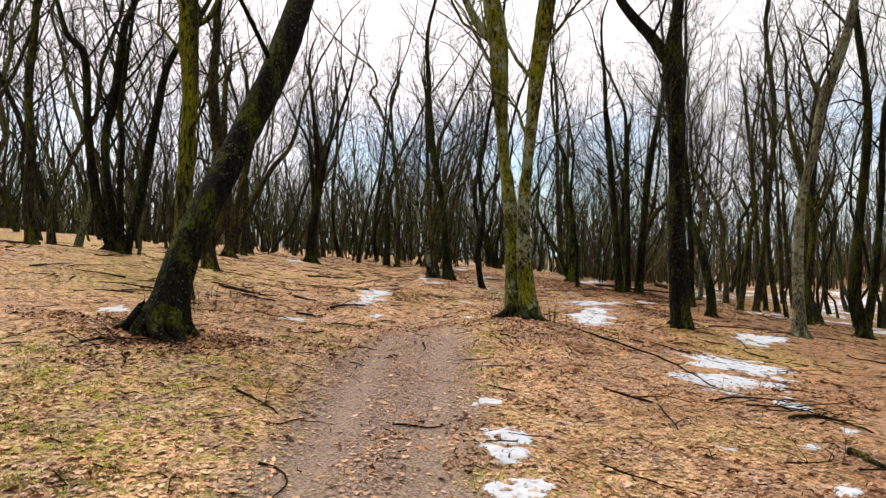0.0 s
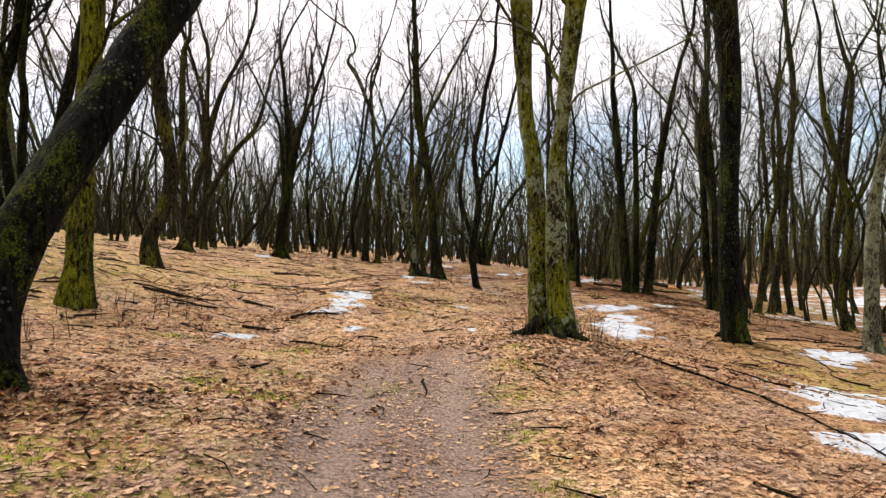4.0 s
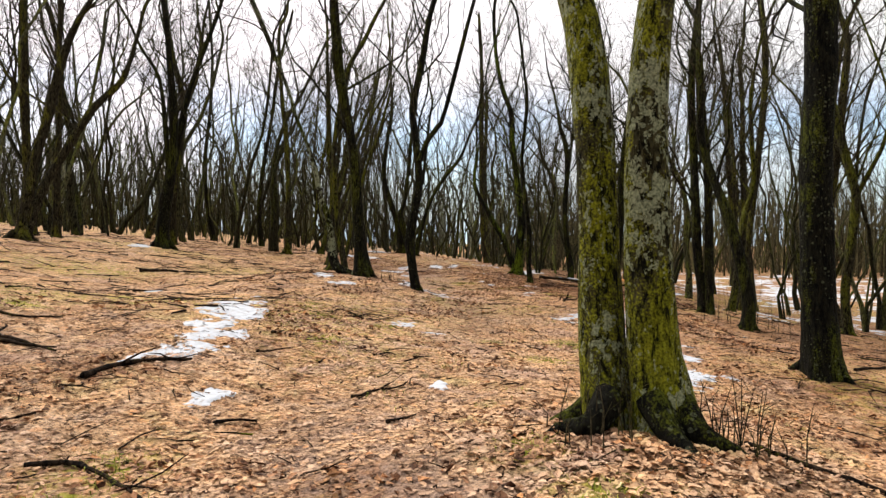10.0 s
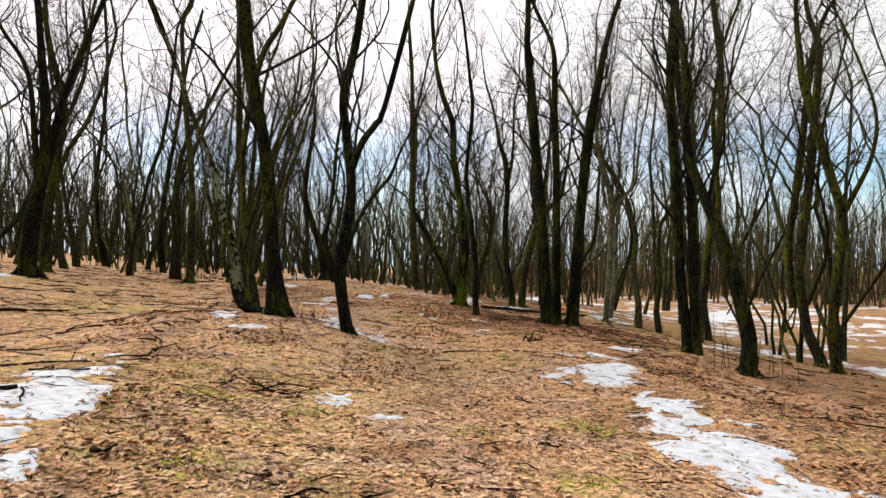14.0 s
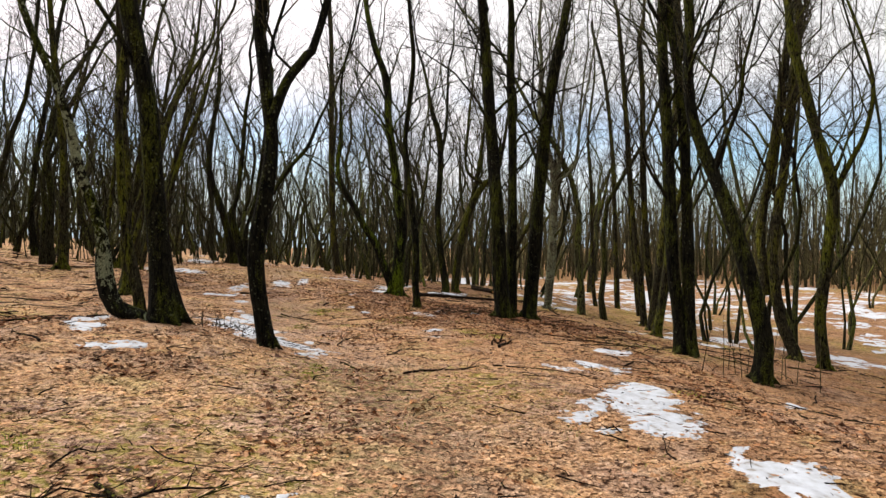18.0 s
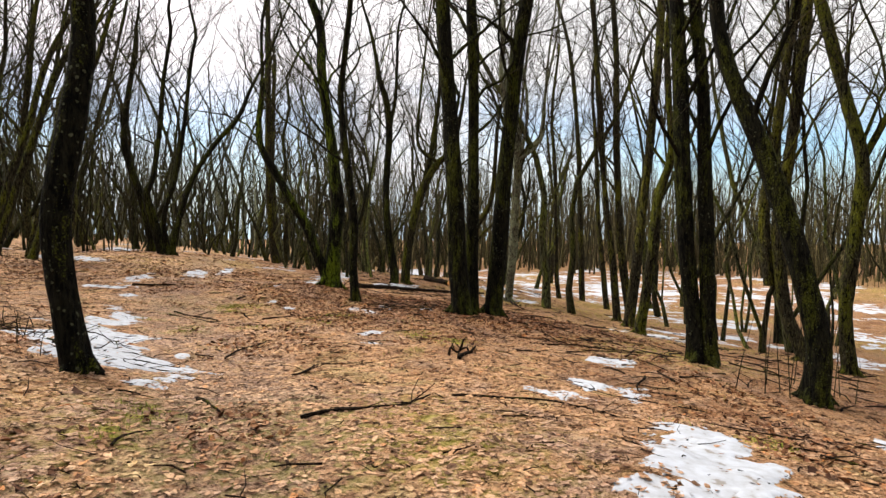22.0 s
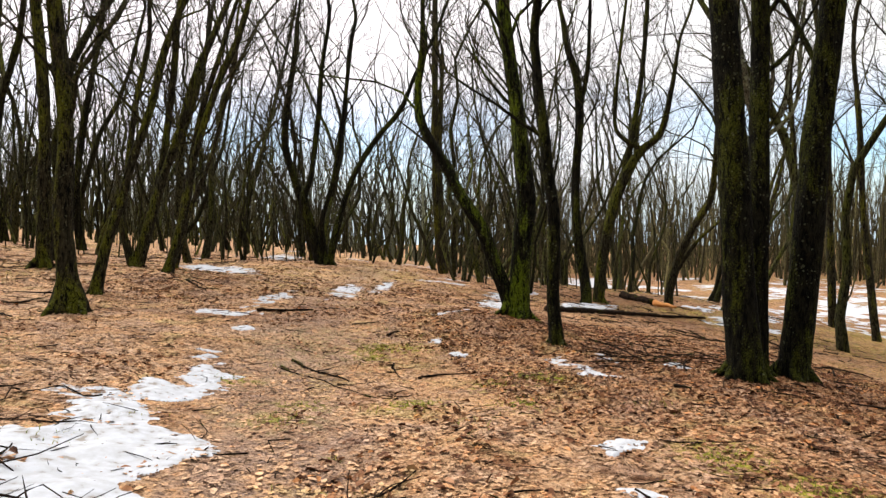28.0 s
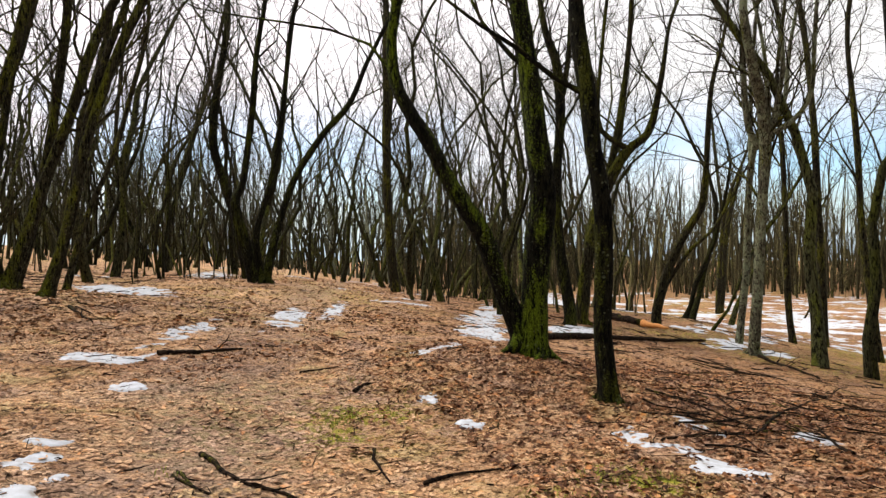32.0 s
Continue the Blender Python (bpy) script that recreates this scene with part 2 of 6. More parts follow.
def drifts(n, l, co, colour):
    """Large damp and dry patches, mottling and a darker slope, the same in the floor and the leaves on it."""
    broad = node(n, "TexNoise", Scale=0.7, Detail=9.0, Roughness=0.74)
    l.new(co.outputs["Object"], broad.inputs["Vector"])
    shade = ramp(n, [(0.36, (0.6, 0.5, 0.45)), (0.45, (0.94, 0.91, 0.89)), (0.55, (1.14, 1.13, 1.1))])
    l.new(broad.outputs["Fac"], shade.inputs["Fac"])
    colour = mixed(n, l, 1.0, colour, shade.outputs["Color"], "MULTIPLY")
    # dark mottling: leaf clumps, and shadow between leaves put into the colour
    mottle = node(n, "TexNoise", Scale=13.0, Detail=7.0, Roughness=0.72, Distortion=0.5)
    l.new(co.outputs["Object"], mottle.inputs["Vector"])
    clumps = ramp(n, [(0.375, (0.16, 0.12, 0.1)), (0.415, (0.9, 0.88, 0.87)), (0.5, grey(1.08)), (0.6, grey(1.2))])
    l.new(mottle.outputs["Fac"], clumps.inputs["Fac"])
    colour = mixed(n, l, 1.0, colour, clumps.outputs["Color"], "MULTIPLY")
    streaks = node(n, "TexNoise", Scale=3.4, Detail=10.0, Roughness=0.78, Distortion=0.8)
    l.new(co.outputs["Object"], streaks.inputs["Vector"])
    hollows = ramp(n, [(0.375, (0.3, 0.23, 0.19)), (0.42, (0.86, 0.83, 0.81)), (0.5, grey(1.06)), (0.6, (1.2, 1.17, 1.1))])
    l.new(streaks.outputs["Fac"], hollows.inputs["Fac"])
    colour = mixed(n, l, 1.0, colour, hollows.outputs["Color"], "MULTIPLY")
    hues = node(n, "TexNoise", Scale=1.25, Detail=6.0, Roughness=0.62, Distortion=0.6)
    moved = n.new("ShaderNodeMapping")
    moved.inputs["Location"].default_value = (31.0, 7.0, 3.0)
    l.new(co.outputs["Object"], moved.inputs[0])
    l.new(moved.outputs[0], hues.inputs["Vector"])
    tint = ramp(n, [(0.34, (0.96, 0.93, 1.02)), (0.44, (1.0, 0.98, 0.98)), (0.5, (1.07, 1.0, 0.91)), (0.56, (1.09, 0.98, 0.87)), (0.64, (0.98, 1.03, 0.83))])
    l.new(hues.outputs["Fac"], tint.inputs["Fac"])
    colour = mixed(n, l, 1.0, colour, tint.outputs["Color"], "MULTIPLY")
    # down the slope to the valley the leaf colour turns darker and redder
    across, off, downslope = n.new("ShaderNodeVectorMath"), n.new("ShaderNodeMath"), n.new("ShaderNodeMapRange")
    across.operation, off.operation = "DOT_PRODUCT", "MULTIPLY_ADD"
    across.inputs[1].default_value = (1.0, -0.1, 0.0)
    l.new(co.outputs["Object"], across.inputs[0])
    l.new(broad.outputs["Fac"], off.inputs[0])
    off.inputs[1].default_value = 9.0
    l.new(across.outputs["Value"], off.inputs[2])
    downslope.inputs["From Min"].default_value, downslope.inputs["From Max"].default_value = 5.0, 16.0
    l.new(off.outputs[0], downslope.inputs["Value"])
    darkened = ramp(n, [(0.0, grey(1.0)), (0.3, (0.82, 0.78, 0.75)), (1.0, (0.55, 0.505, 0.465))])
    l.new(downslope.outputs["Result"], darkened.inputs["Fac"])
    return mixed(n, l, 1.0, colour, darkened.outputs["Color"], "MULTIPLY")


def leaf_material(name, stops):
    m, n, l, b = material(name, 0.7)
    geo = n.new("ShaderNodeNewGeometry")
    tone = ramp(n, stops)
    l.new(geo.outputs["Random Per Island"], tone.inputs["Fac"])
    co = n.new("ShaderNodeTexCoord")
    spots = node(n, "TexNoise", Scale=55.0, Detail=4.0)
    l.new(co.outputs["Object"], spots.inputs["Vector"])
    shade = ramp(n, [(0.34, grey(0.4)), (0.45, grey(1.0)), (0.6, grey(1.12))])
    l.new(spots.outputs["Fac"], shade.inputs["Fac"])
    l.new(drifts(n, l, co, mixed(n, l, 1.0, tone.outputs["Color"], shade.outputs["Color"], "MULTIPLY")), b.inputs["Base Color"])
    bump = node(n, "Bump", Strength=0.4, Distance=0.01)
    l.new(spots.outputs["Fac"], bump.inputs["Height"])
    l.new(bump.outputs[0], b.inputs["Normal"])
    return m


def ground_material():
    """Matted leaves, trodden mud along the trail, and thin moss."""
    m, n, l, b = material("forest_floor", 0.85)
    co = n.new("ShaderNodeTexCoord")
    warp = node(n, "TexNoise", Scale=9.0, Detail=3.0)
    l.new(co.outputs["Object"], warp.inputs["Vector"])
    moved = mixed(n, l, 0.12, co.outputs["Object"], warp.outputs["Color"], "ADD")
    cells = node(n, "TexVoronoi", Scale=17.0)
    l.new(moved, cells.inputs["Vector"])
    pick = n.new("ShaderNodeSeparateColor")
    l.new(cells.outputs["Color"], pick.inputs[0])
    tone = ramp(n, [(0.0, (0.3, 0.19, 0.117)), (0.25, (0.415, 0.275, 0.168)), (0.6, (0.47, 0.322, 0.203)), (0.85, (0.5, 0.357, 0.237)), (1.0, (0.45, 0.265, 0.142))])
    l.new(pick.outputs[0], tone.inputs["Fac"])
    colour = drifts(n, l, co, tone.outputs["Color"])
    grain = node(n, "TexNoise", Scale=38.0, Detail=7.0, Roughness=0.7)
    l.new(co.outputs["Object"], grain.inputs["Vector"])
    dark = ramp(n, [(0.38, grey(0.2)), (0.44, grey(0.88)), (0.5, grey(1.06)), (0.6, grey(1.25))])
    l.new(grain.outputs["Fac"], dark.inputs["Fac"])
    colour = mixed(n, l, 1.0, colour, dark.outputs["Color"], "MULTIPLY")
    # dark flecks: bare soil, and some leaf shadow painted into the floor
    flecks = node(n, "TexNoise", Scale=7.5, Detail=9.0, Roughness=0.75)
    l.new(co.outputs["Object"], flecks.inputs["Vector"])
    spotted = ramp(n, [(0.4, (0.13, 0.09, 0.07)), (0.435, (0.9, 0.88, 0.86)), (0.54, grey(1.08))])
    l.new(flecks.outputs["Fac"], spotted.inputs["Fac"])
    colour = mixed(n, l, 1.0, colour, spotted.outputs["Color"], "MULTIPLY")
    mud = ramp(n, [(0.36, (0.051, 0.033, 0.025)), (0.45, (0.195, 0.129, 0.098)), (0.52, (0.338, 0.234, 0.182)), (0.62, (0.483, 0.346, 0.275))])
    l.new(grain.outputs["Fac"], mud.inputs["Fac"])
    rut = n.new("ShaderNodeAttribute")
    rut.attribute_name = "rut"
    bare = mixed(n, l, rut.outputs["Fac"], mud.outputs["Color"], (0.44, 0.325, 0.255))
    trod = n.new("ShaderNodeAttribute")
    trod.attribute_name = "trodden"
    mask = n.new("ShaderNodeMath")
    mask.operation = "MULTIPLY_ADD"
    l.new(warp.outputs["Fac"], mask.inputs[0])
    mask.inputs[1].default_value = 0.7
    l.new(trod.outputs["Fac"], mask.inputs[2])
    where = ramp(n, [(0.55, grey(0)), (0.95, grey(1))])
    l.new(mask.outputs[0], where.inputs["Fac"])
    colour = mixed(n, l, where.outputs["Color"], colour, mixed(n, l, 0.35, mud.outputs["Color"], bare))
    moss = n.new("ShaderNodeAttribute")
    moss.attribute_name = "moss"
    mossy = n.new("ShaderNodeMath")
    mossy.operation = "MULTIPLY"
    l.new(moss.outputs["Fac"], mossy.inputs[0])
    patch = ramp(n, [(0.45, grey(0)), (0.58, grey(0.9))])
    l.new(warp.outputs["Fac"], patch.inputs["Fac"])
    l.new(patch.outputs["Color"], mossy.inputs[1])
    colour = mixed(n, l, mossy.outputs[0], colour, (0.36, 0.35, 0.04))
    l.new(colour, b.inputs["Base Color"])
    high = n.new("ShaderNodeMath")
    high.operation = "MULTIPLY_ADD"
    l.new(cells.outputs["Distance"], high.inputs[0])
    high.inputs[1].default_value = -0.6
    l.new(grain.outputs["Fac"], high.inputs[2])
    bump = node(n, "Bump", Strength=1.0, Distance=0.05)
    l.new(high.outputs[0], bump.inputs["Height"])
    l.new(bump.outputs[0], b.inputs["Normal"])
    return m


def snow_material():
    m, n, l, b = material("old_snow", 0.55)
    co = n.new("ShaderNodeTexCoord")
    grain = node(n, "TexNoise", Scale=10.0, Detail=7.0)
    l.new(co.outputs["Object"], grain.inputs["Vector"])
    tone = ramp(n, [(0.33, (0.26, 0.24, 0.215)), (0.4, (0.4, 0.415, 0.435)), (0.62, (0.485, 0.515, 0.555))])
    l.new(grain.outputs["Fac"], tone.inputs["Fac"])
    l.new(tone.outputs["Color"], b.inputs["Base Color"])
    bump = node(n, "Bump", Strength=0.35, Distance=0.03)
    l.new(grain.outputs["Fac"], bump.inputs["Height"])
    l.new(bump.outputs[0], b.inputs["Normal"])
    return m


def grass_material():
    m, n, l, b = material("grass", 0.6)
    geo = n.new("ShaderNodeNewGeometry")
    tone = ramp(n, [(0.0, (0.07, 0.11, 0.015)), (0.5, (0.2, 0.23, 0.025)), (1.0, (0.42, 0.36, 0.08))])
    l.new(geo.outputs["Random Per Island"], tone.inputs["Fac"])
    l.new(tone.outputs["Color"], b.inputs["Base Color"])
    return m


def cut_material():
    m, n, l, b = material("fresh_wood", 0.7)
    co = n.new("ShaderNodeTexCoord")
    grain = node(n, "TexNoise", Scale=30.0, Detail=4.0)
    l.new(co.outputs["Object"], grain.inputs["Vector"])
    tone = ramp(n, [(0.3, (0.3, 0.11, 0.03)), (0.7, (0.62, 0.3, 0.1))])
    l.new(grain.outputs["Fac"], tone.inputs["Fac"])
    l.new(tone.outputs["Color"], b.inputs["Base Color"])
    return m


LEAVES = leaf_material("dry_leaves", [(0.0, (0.055, 0.033, 0.022)), (0.1, (0.16, 0.097, 0.062)), (0.22, (0.335, 0.222, 0.142)), (0.5, (0.395, 0.272, 0.178)), (0.85, (0.43, 0.307, 0.206)), (0.95, (0.43, 0.275, 0.162)), (1.0, (0.41, 0.21, 0.1))])
RED_LEAVES = leaf_material("damp_leaves", [(0.0, (0.04, 0.021, 0.014)), (0.3, (0.13, 0.066, 0.038)), (0.6, (0.25, 0.138, 0.078)), (0.9, (0.35, 0.22, 0.135)), (1.0, (0.38, 0.175, 0.065))])
FLOOR, SNOW, GRASS, CUT = ground_material(), snow_material(), grass_material(), cut_material()


# ---- the lie of the land ----
def lattice(x, y, seed=0):
    """Smooth value noise between 0 and 1, one cell to the unit."""
    x, y = np.asarray(x, float), np.asarray(y, float)
    xi, yi = np.floor(x), np.floor(y)
    fx, fy = x - xi, y - yi
    fx, fy = fx * fx * (3 - 2 * fx), fy * fy * (3 - 2 * fy)

    def corner(a, b):
        v = np.sin(a * 127.1 + b * 311.7 + seed * 74.7) * 43758.5453
        return v - np.floor(v)
    return (corner(xi, yi) * (1 - fx) + corner(xi + 1, yi) * fx) * (1 - fy) + (corner(xi, yi + 1) * (1 - fx) + corner(xi + 1, yi + 1) * fx) * fy


def fbm(x, y, seed=0, octaves=4):
    """Layers of smooth noise, each turned and finer than the last."""
    x, y = np.asarray(x, float), np.asarray(y, float)
    total, share, k = 0, 0, 1.0
    for o in range(octaves):
        total, share = total + k * lattice(x, y, seed + 11 * o), share + k
        x, y, k = 1.62 * x - 1.21 * y + 5.3, 1.21 * x + 1.62 * y - 2.7, k * 0.52
    return total / share


SLOPE = (0.03536, -0.04728, 0.01743, 0.00232, -0.00017, 2e-05, -0.00079)
MOUNDS = ((-4, 8, 2.5, 0.40), (-8.5, 17, 4, 0.71), (1.6, 12.4, 1.4, 0.40), (6, 14, 2, -0.25), (0, 26, 2, 0.50), (-7, 23, 3, -0.39), (7, 34, 2.2, 0.06), (10, 22.5, 2, -0.24), (4, 20, 3, 0.14), (-0.5, 35.5, 2.5, -0.15), (-0.5, 20, 2, 0.16), (-2.5, 13.5, 2, -0.12), (2, 28.5, 1.8, -0.24), (4.2, 32.2, 1.8, -0.27), (10.2, 25.7, 1.3, 0.18), (8.6, 30.3, 1.4, 0.09), (2.2, 19.7, 1.6, -0.29), (0, 0, 2.5, 0.27), (3, 25.5, 1.8, -0.20), (20, 51, 5, 0.67), (6.6, 34.9, 1.0, 0.2), (4, 49.8, 3, 0.22), (-0.8, 41.4, 2, 0.2), (17, 44.5, 3, 0.22))
TRAIL_Y = (-30, 0, 8, 14, 17, 20, 24, 28, 34, 45, 60, 90)
TRAIL_X = (-0.9, -0.55, -0.5, -0.2, 0.5, 1.9, 2.65, 2.75, 3.0, 5.2, 8.5, 16)


def trail(y):
    return np.interp(y, TRAIL_Y, TRAIL_X)


def worn(x, y):
    """How trodden the ground is: most at the muddy start of the trail."""
    d = np.abs(x - trail(y) - 0.25 * (lattice(x * 0.6, y * 0.6, 5) - 0.5))
    k = np.interp(y, (-5, 9, 12.5, 16, 24, 40), (1.0, 1.0, 0.4, 0.2, 0.42, 0.4))
    return k * np.exp(-(d / 0.98) ** 4)


def ruts(x, y):
    """The two bare, smoothly trodden lines of the trail."""
    off = np.abs(x - trail(y) - 0.2 * (lattice(x * 0.5, y * 0.5, 6) - 0.5))
    return np.exp(-((off - 0.46) / 0.2) ** 2) * np.interp(y, (-5, 10, 13), (1, 1, 0.2))


def land(x, y):
    x, y = np.asarray(x, float), np.asarray(y, float)
    west = np.interp(y, (28, 58), (1.0, 0.45))
    x = np.where(x < -6, -6 + (x + 6) * west, x)
    sx, sy = 16 * np.tanh(x / 16), 60 * np.tanh((y - 15) / 60)
    a, b, c, d, e, f, g = SLOPE
    z = a + b * sx + c * sy + d * sx * sx + e * sx * sy + f * sy * sy + g * sx ** 3
    z = z - 1.3 * np.tanh(0.05 * np.logaddexp(0, -9.5 - x))
    x = np.where(x < -6, -6 + (x + 6) / west, x)
    for cx, cy, r, k in MOUNDS:
        z = z + k * np.exp(-((x - cx) ** 2 + (y - cy) ** 2) / (2 * r * r))
    return z


def gz(x, y):
    """The ground's height with its small hollows and humps."""
    z = land(x, y) + 0.10 * (lattice(x * 0.45, y * 0.45, 1) - 0.5) + 0.06 * (fbm(x * 1.7, y * 1.7, 2, 2) - 0.5) + 0.05 * (fbm(x * 4.1, y * 4.1, 3, 2) - 0.5) * (1 - 0.6 * worn(x, y))
    return z - 0.03 * worn(x, y) - 0.03 * ruts(x, y)


SPOTS = []


def moss_spot(x, y):
    SPOTS.append((x, y))


moss_spot(-2.22, 9.26)
moss_spot(-1.74, 10.05)
moss_spot(-1.86, 9.10)
moss_spot(-1.61, 9.17)
moss_spot(0.57, 10.16)
moss_spot(0.73, 11.06)
moss_spot(-0.67, 10.05)
moss_spot(-2.16, 11.53)
moss_spot(-3.50, 12.06)
moss_spot(-1.84, 12.48)
moss_spot(-1.96, 12.16)
moss_spot(-4.37, 17.70)
moss_spot(0.79, 12.76)
moss_spot(0.95, 11.95)
moss_spot(-1.82, 13.14)
moss_spot(-3.75, 6.16)
moss_spot(-3.23, 5.81)
moss_spot(-2.67, 4.67)
moss_spot(-2.29, 4.33)
moss_spot(-3.28, 4.97)
moss_spot(-2.54, 7.17)
moss_spot(-2.64, 4.00)
moss_spot(0.27, 4.67)
moss_spot(0.44, 8.96)
moss_spot(0.58, 7.67)
moss_spot(-4.31, 6.79)
moss_spot(-2.45, 6.16)
moss_spot(-3.09, 7.13)
moss_spot(-2.61, 5.29)
moss_spot(-0.72, 19.32)
moss_spot(3.15, 18.46)
moss_spot(2.19, 16.72)
moss_spot(-0.62, 17.11)
moss_spot(0.25, 18.69)
moss_spot(-0.83, 20.98)
moss_spot(-0.93, 20.10)
moss_spot(-0.56, 19.15)
moss_spot(0.33, 18.74)
moss_spot(1.89, 18.50)
moss_spot(3.13, 18.71)
moss_spot(3.20, 18.40)
moss_spot(6.42, 22.07)
moss_spot(4.03, 33.25)
moss_spot(1.98, 23.88)
moss_spot(1.76, 23.34)
moss_spot(4.21, 33.30)
moss_spot(4.14, 30.08)
moss_spot(6.11, 27.94)
moss_spot(6.31, 27.20)
moss_spot(5.68, 31.11)
moss_spot(4.29, 33.31)
moss_spot(4.10, 29.96)
moss_spot(5.12, 29.70)
moss_spot(5.21, 30.82)
moss_spot(2.82, 29.50)
moss_spot(2.34, 31.03)
moss_spot(3.02, 29.97)
moss_spot(4.28, 33.41)
moss_spot(4.64, 33.28)
moss_spot(5.93, 30.90)
moss_spot(4.04, 32.82)


def mesh_of(name, verts, quads, mat, smooth=True):
    """A mesh from an array of vertices and an array of four-cornered faces."""
    me = bpy.data.meshes.new(name)
    verts, quads = np.asarray(verts, np.float32), np.asarray(quads, np.int32)
    me.vertices.add(len(verts))
    me.vertices.foreach_set("co", verts.ravel())
    me.loops.add(quads.size)
    me.loops.foreach_set("vertex_index", quads.ravel())
    me.polygons.add(len(quads))
    me.polygons.foreach_set("loop_start", np.arange(0, quads.size, 4, dtype=np.int32))
    if smooth:
        me.polygons.foreach_set("use_smooth", np.ones(len(quads), bool))
    me.update(calc_edges=True)
    me.materials.append(mat)
    return me


def spaced(lo, hi, step, reach, grow=1.22):
    """Even steps from lo to hi, then ever wider ones to reach on both sides."""
    mid = list(np.arange(lo, hi + step / 2, step))
    out, d = [], step
    v = hi
    while v < reach:
        d *= grow
        v += d
        out.append(v)
    back, d, v = [], step, lo
    while v > -reach:
        d *= grow
        v -= d
        back.append(v)
    return np.array(back[::-1] + mid + out)


gx, gy = spaced(-11, 13, 0.11, 600), spaced(-1, 46, 0.11, 600)
mx, my = np.meshgrid(gx, gy)
nx, ny = len(gx), len(gy)
ids = np.arange(nx * ny).reshape(ny, nx)
g_mesh = mesh_of("ground", np.stack((mx, my, gz(mx, my)), -1).reshape(-1, 3), np.stack((ids[:-1, :-1], ids[:-1, 1:], ids[1:, 1:], ids[1:, :-1]), -1).reshape(-1, 4), FLOOR)
g_moss = np.clip(1.5 * lattice(mx * 0.3, my * 0.3, 9) - 0.75 + 0.35 * np.exp(-((mx + 3) ** 2 / 8 + (my - 5) ** 2 / 30)), 0, 1)
for g_x, g_y in SPOTS:
    g_moss = np.maximum(g_moss, 1.3 * np.exp(-((mx - g_x) ** 2 + (my - g_y) ** 2) / 0.09))
for g_name, g_value in (("trodden", worn(mx, my)), ("rut", ruts(mx, my)), ("moss", g_moss * (1 - 0.9 * worn(mx, my)))):
    g_mesh.attributes.new(g_name, "FLOAT", "POINT").data.foreach_set("value", g_value.astype(np.float32).ravel())
ground = tagged(new("ground", g_mesh), "sloping forest floor matted with tan fallen leaves and trodden mud", "ground", kind="structure")


# ---- trees ----
class Wood:
    """Gathers tapered tubes into one mesh."""

    def __init__(self):
        self.verts, self.quads, self.count = [], [], 0

    def tube(self, pts, radii, sides, lobes=None, close=False):
        pts, radii = np.asarray(pts, float), np.asarray(radii, float)
        n = len(pts)
        t = np.gradient(pts, axis=0)
        t /= np.linalg.norm(t, axis=1)[:, None] + 1e-9
        ref = np.where(np.abs(t[:, :1]) > 0.8, np.array([[0.0, 1.0, 0.0]]), np.array([[1.0, 0.0, 0.0]])) if abs(t[:, 0]).max() > 0.95 else np.tile([1.0, 0.0, 0.0], (n, 1))
        u = ref - (ref * t).sum(1)[:, None] * t
        u /= np.linalg.norm(u, axis=1)[:, None] + 1e-9
        v = np.cross(t, u)
        a = np.linspace(0, 2 * np.pi, sides, endpoint=False)
        rr = radii[:, None] * (np.ones((n, sides)) if lobes is None else lobes)
        ring = pts[:, None, :] + rr[..., None] * (np.cos(a)[None, :, None] * u[:, None, :] + np.sin(a)[None, :, None] * v[:, None, :])
        i = np.arange(n * sides).reshape(n, sides) + self.count
        j = np.roll(i, -1, 1)
        self.verts.append(ring.reshape(-1, 3))
        self.quads.append(np.stack((i[:-1], j[:-1], j[1:], i[1:]), -1).reshape(-1, 4))
        self.count += n * sides
        if close:
            for row, flip in ((i[0], True), (i[-1], False)):
                for k in range(1, sides - 2, 2):
                    q = [row[0], row[k], row[k + 1], row[min(k + 2, sides - 1)]]
                    if len(set(q)) == 4:
                        self.quads.append(np.array([q[::-1] if flip else q]))

    def object(self, name, mat, parent=None, label=""):
        ob = new(name, mesh_of(name, np.concatenate(self.verts), np.concatenate(self.quads), mat))
        ob.parent = parent
        return tagged(ob, label)


def smooth_line(points, step):
    """A rounded line through a few points (any number of columns), about step apart."""
    p = np.asarray(points, float)
    q = np.vstack((2 * p[0] - p[1], p, 2 * p[-1] - p[-2]))
    out = []
    for k in range(1, len(q) - 2):
        n = max(2, int(np.linalg.norm(q[k + 1][:3] - q[k][:3]) / step))
        t = np.linspace(0, 1, n, endpoint=False)[:, None]
        a, b, c, d = q[k - 1], q[k], q[k + 1], q[k + 2]
        out.append(0.5 * (2 * b + (c - a) * t + (2 * a - 5 * b + 4 * c - d) * t ** 2 + (3 * b - a - 3 * c + d) * t ** 3))
    return np.vstack(out + [p[-1:]])


def unit(v):
    return v / (np.linalg.norm(v) + 1e-9)


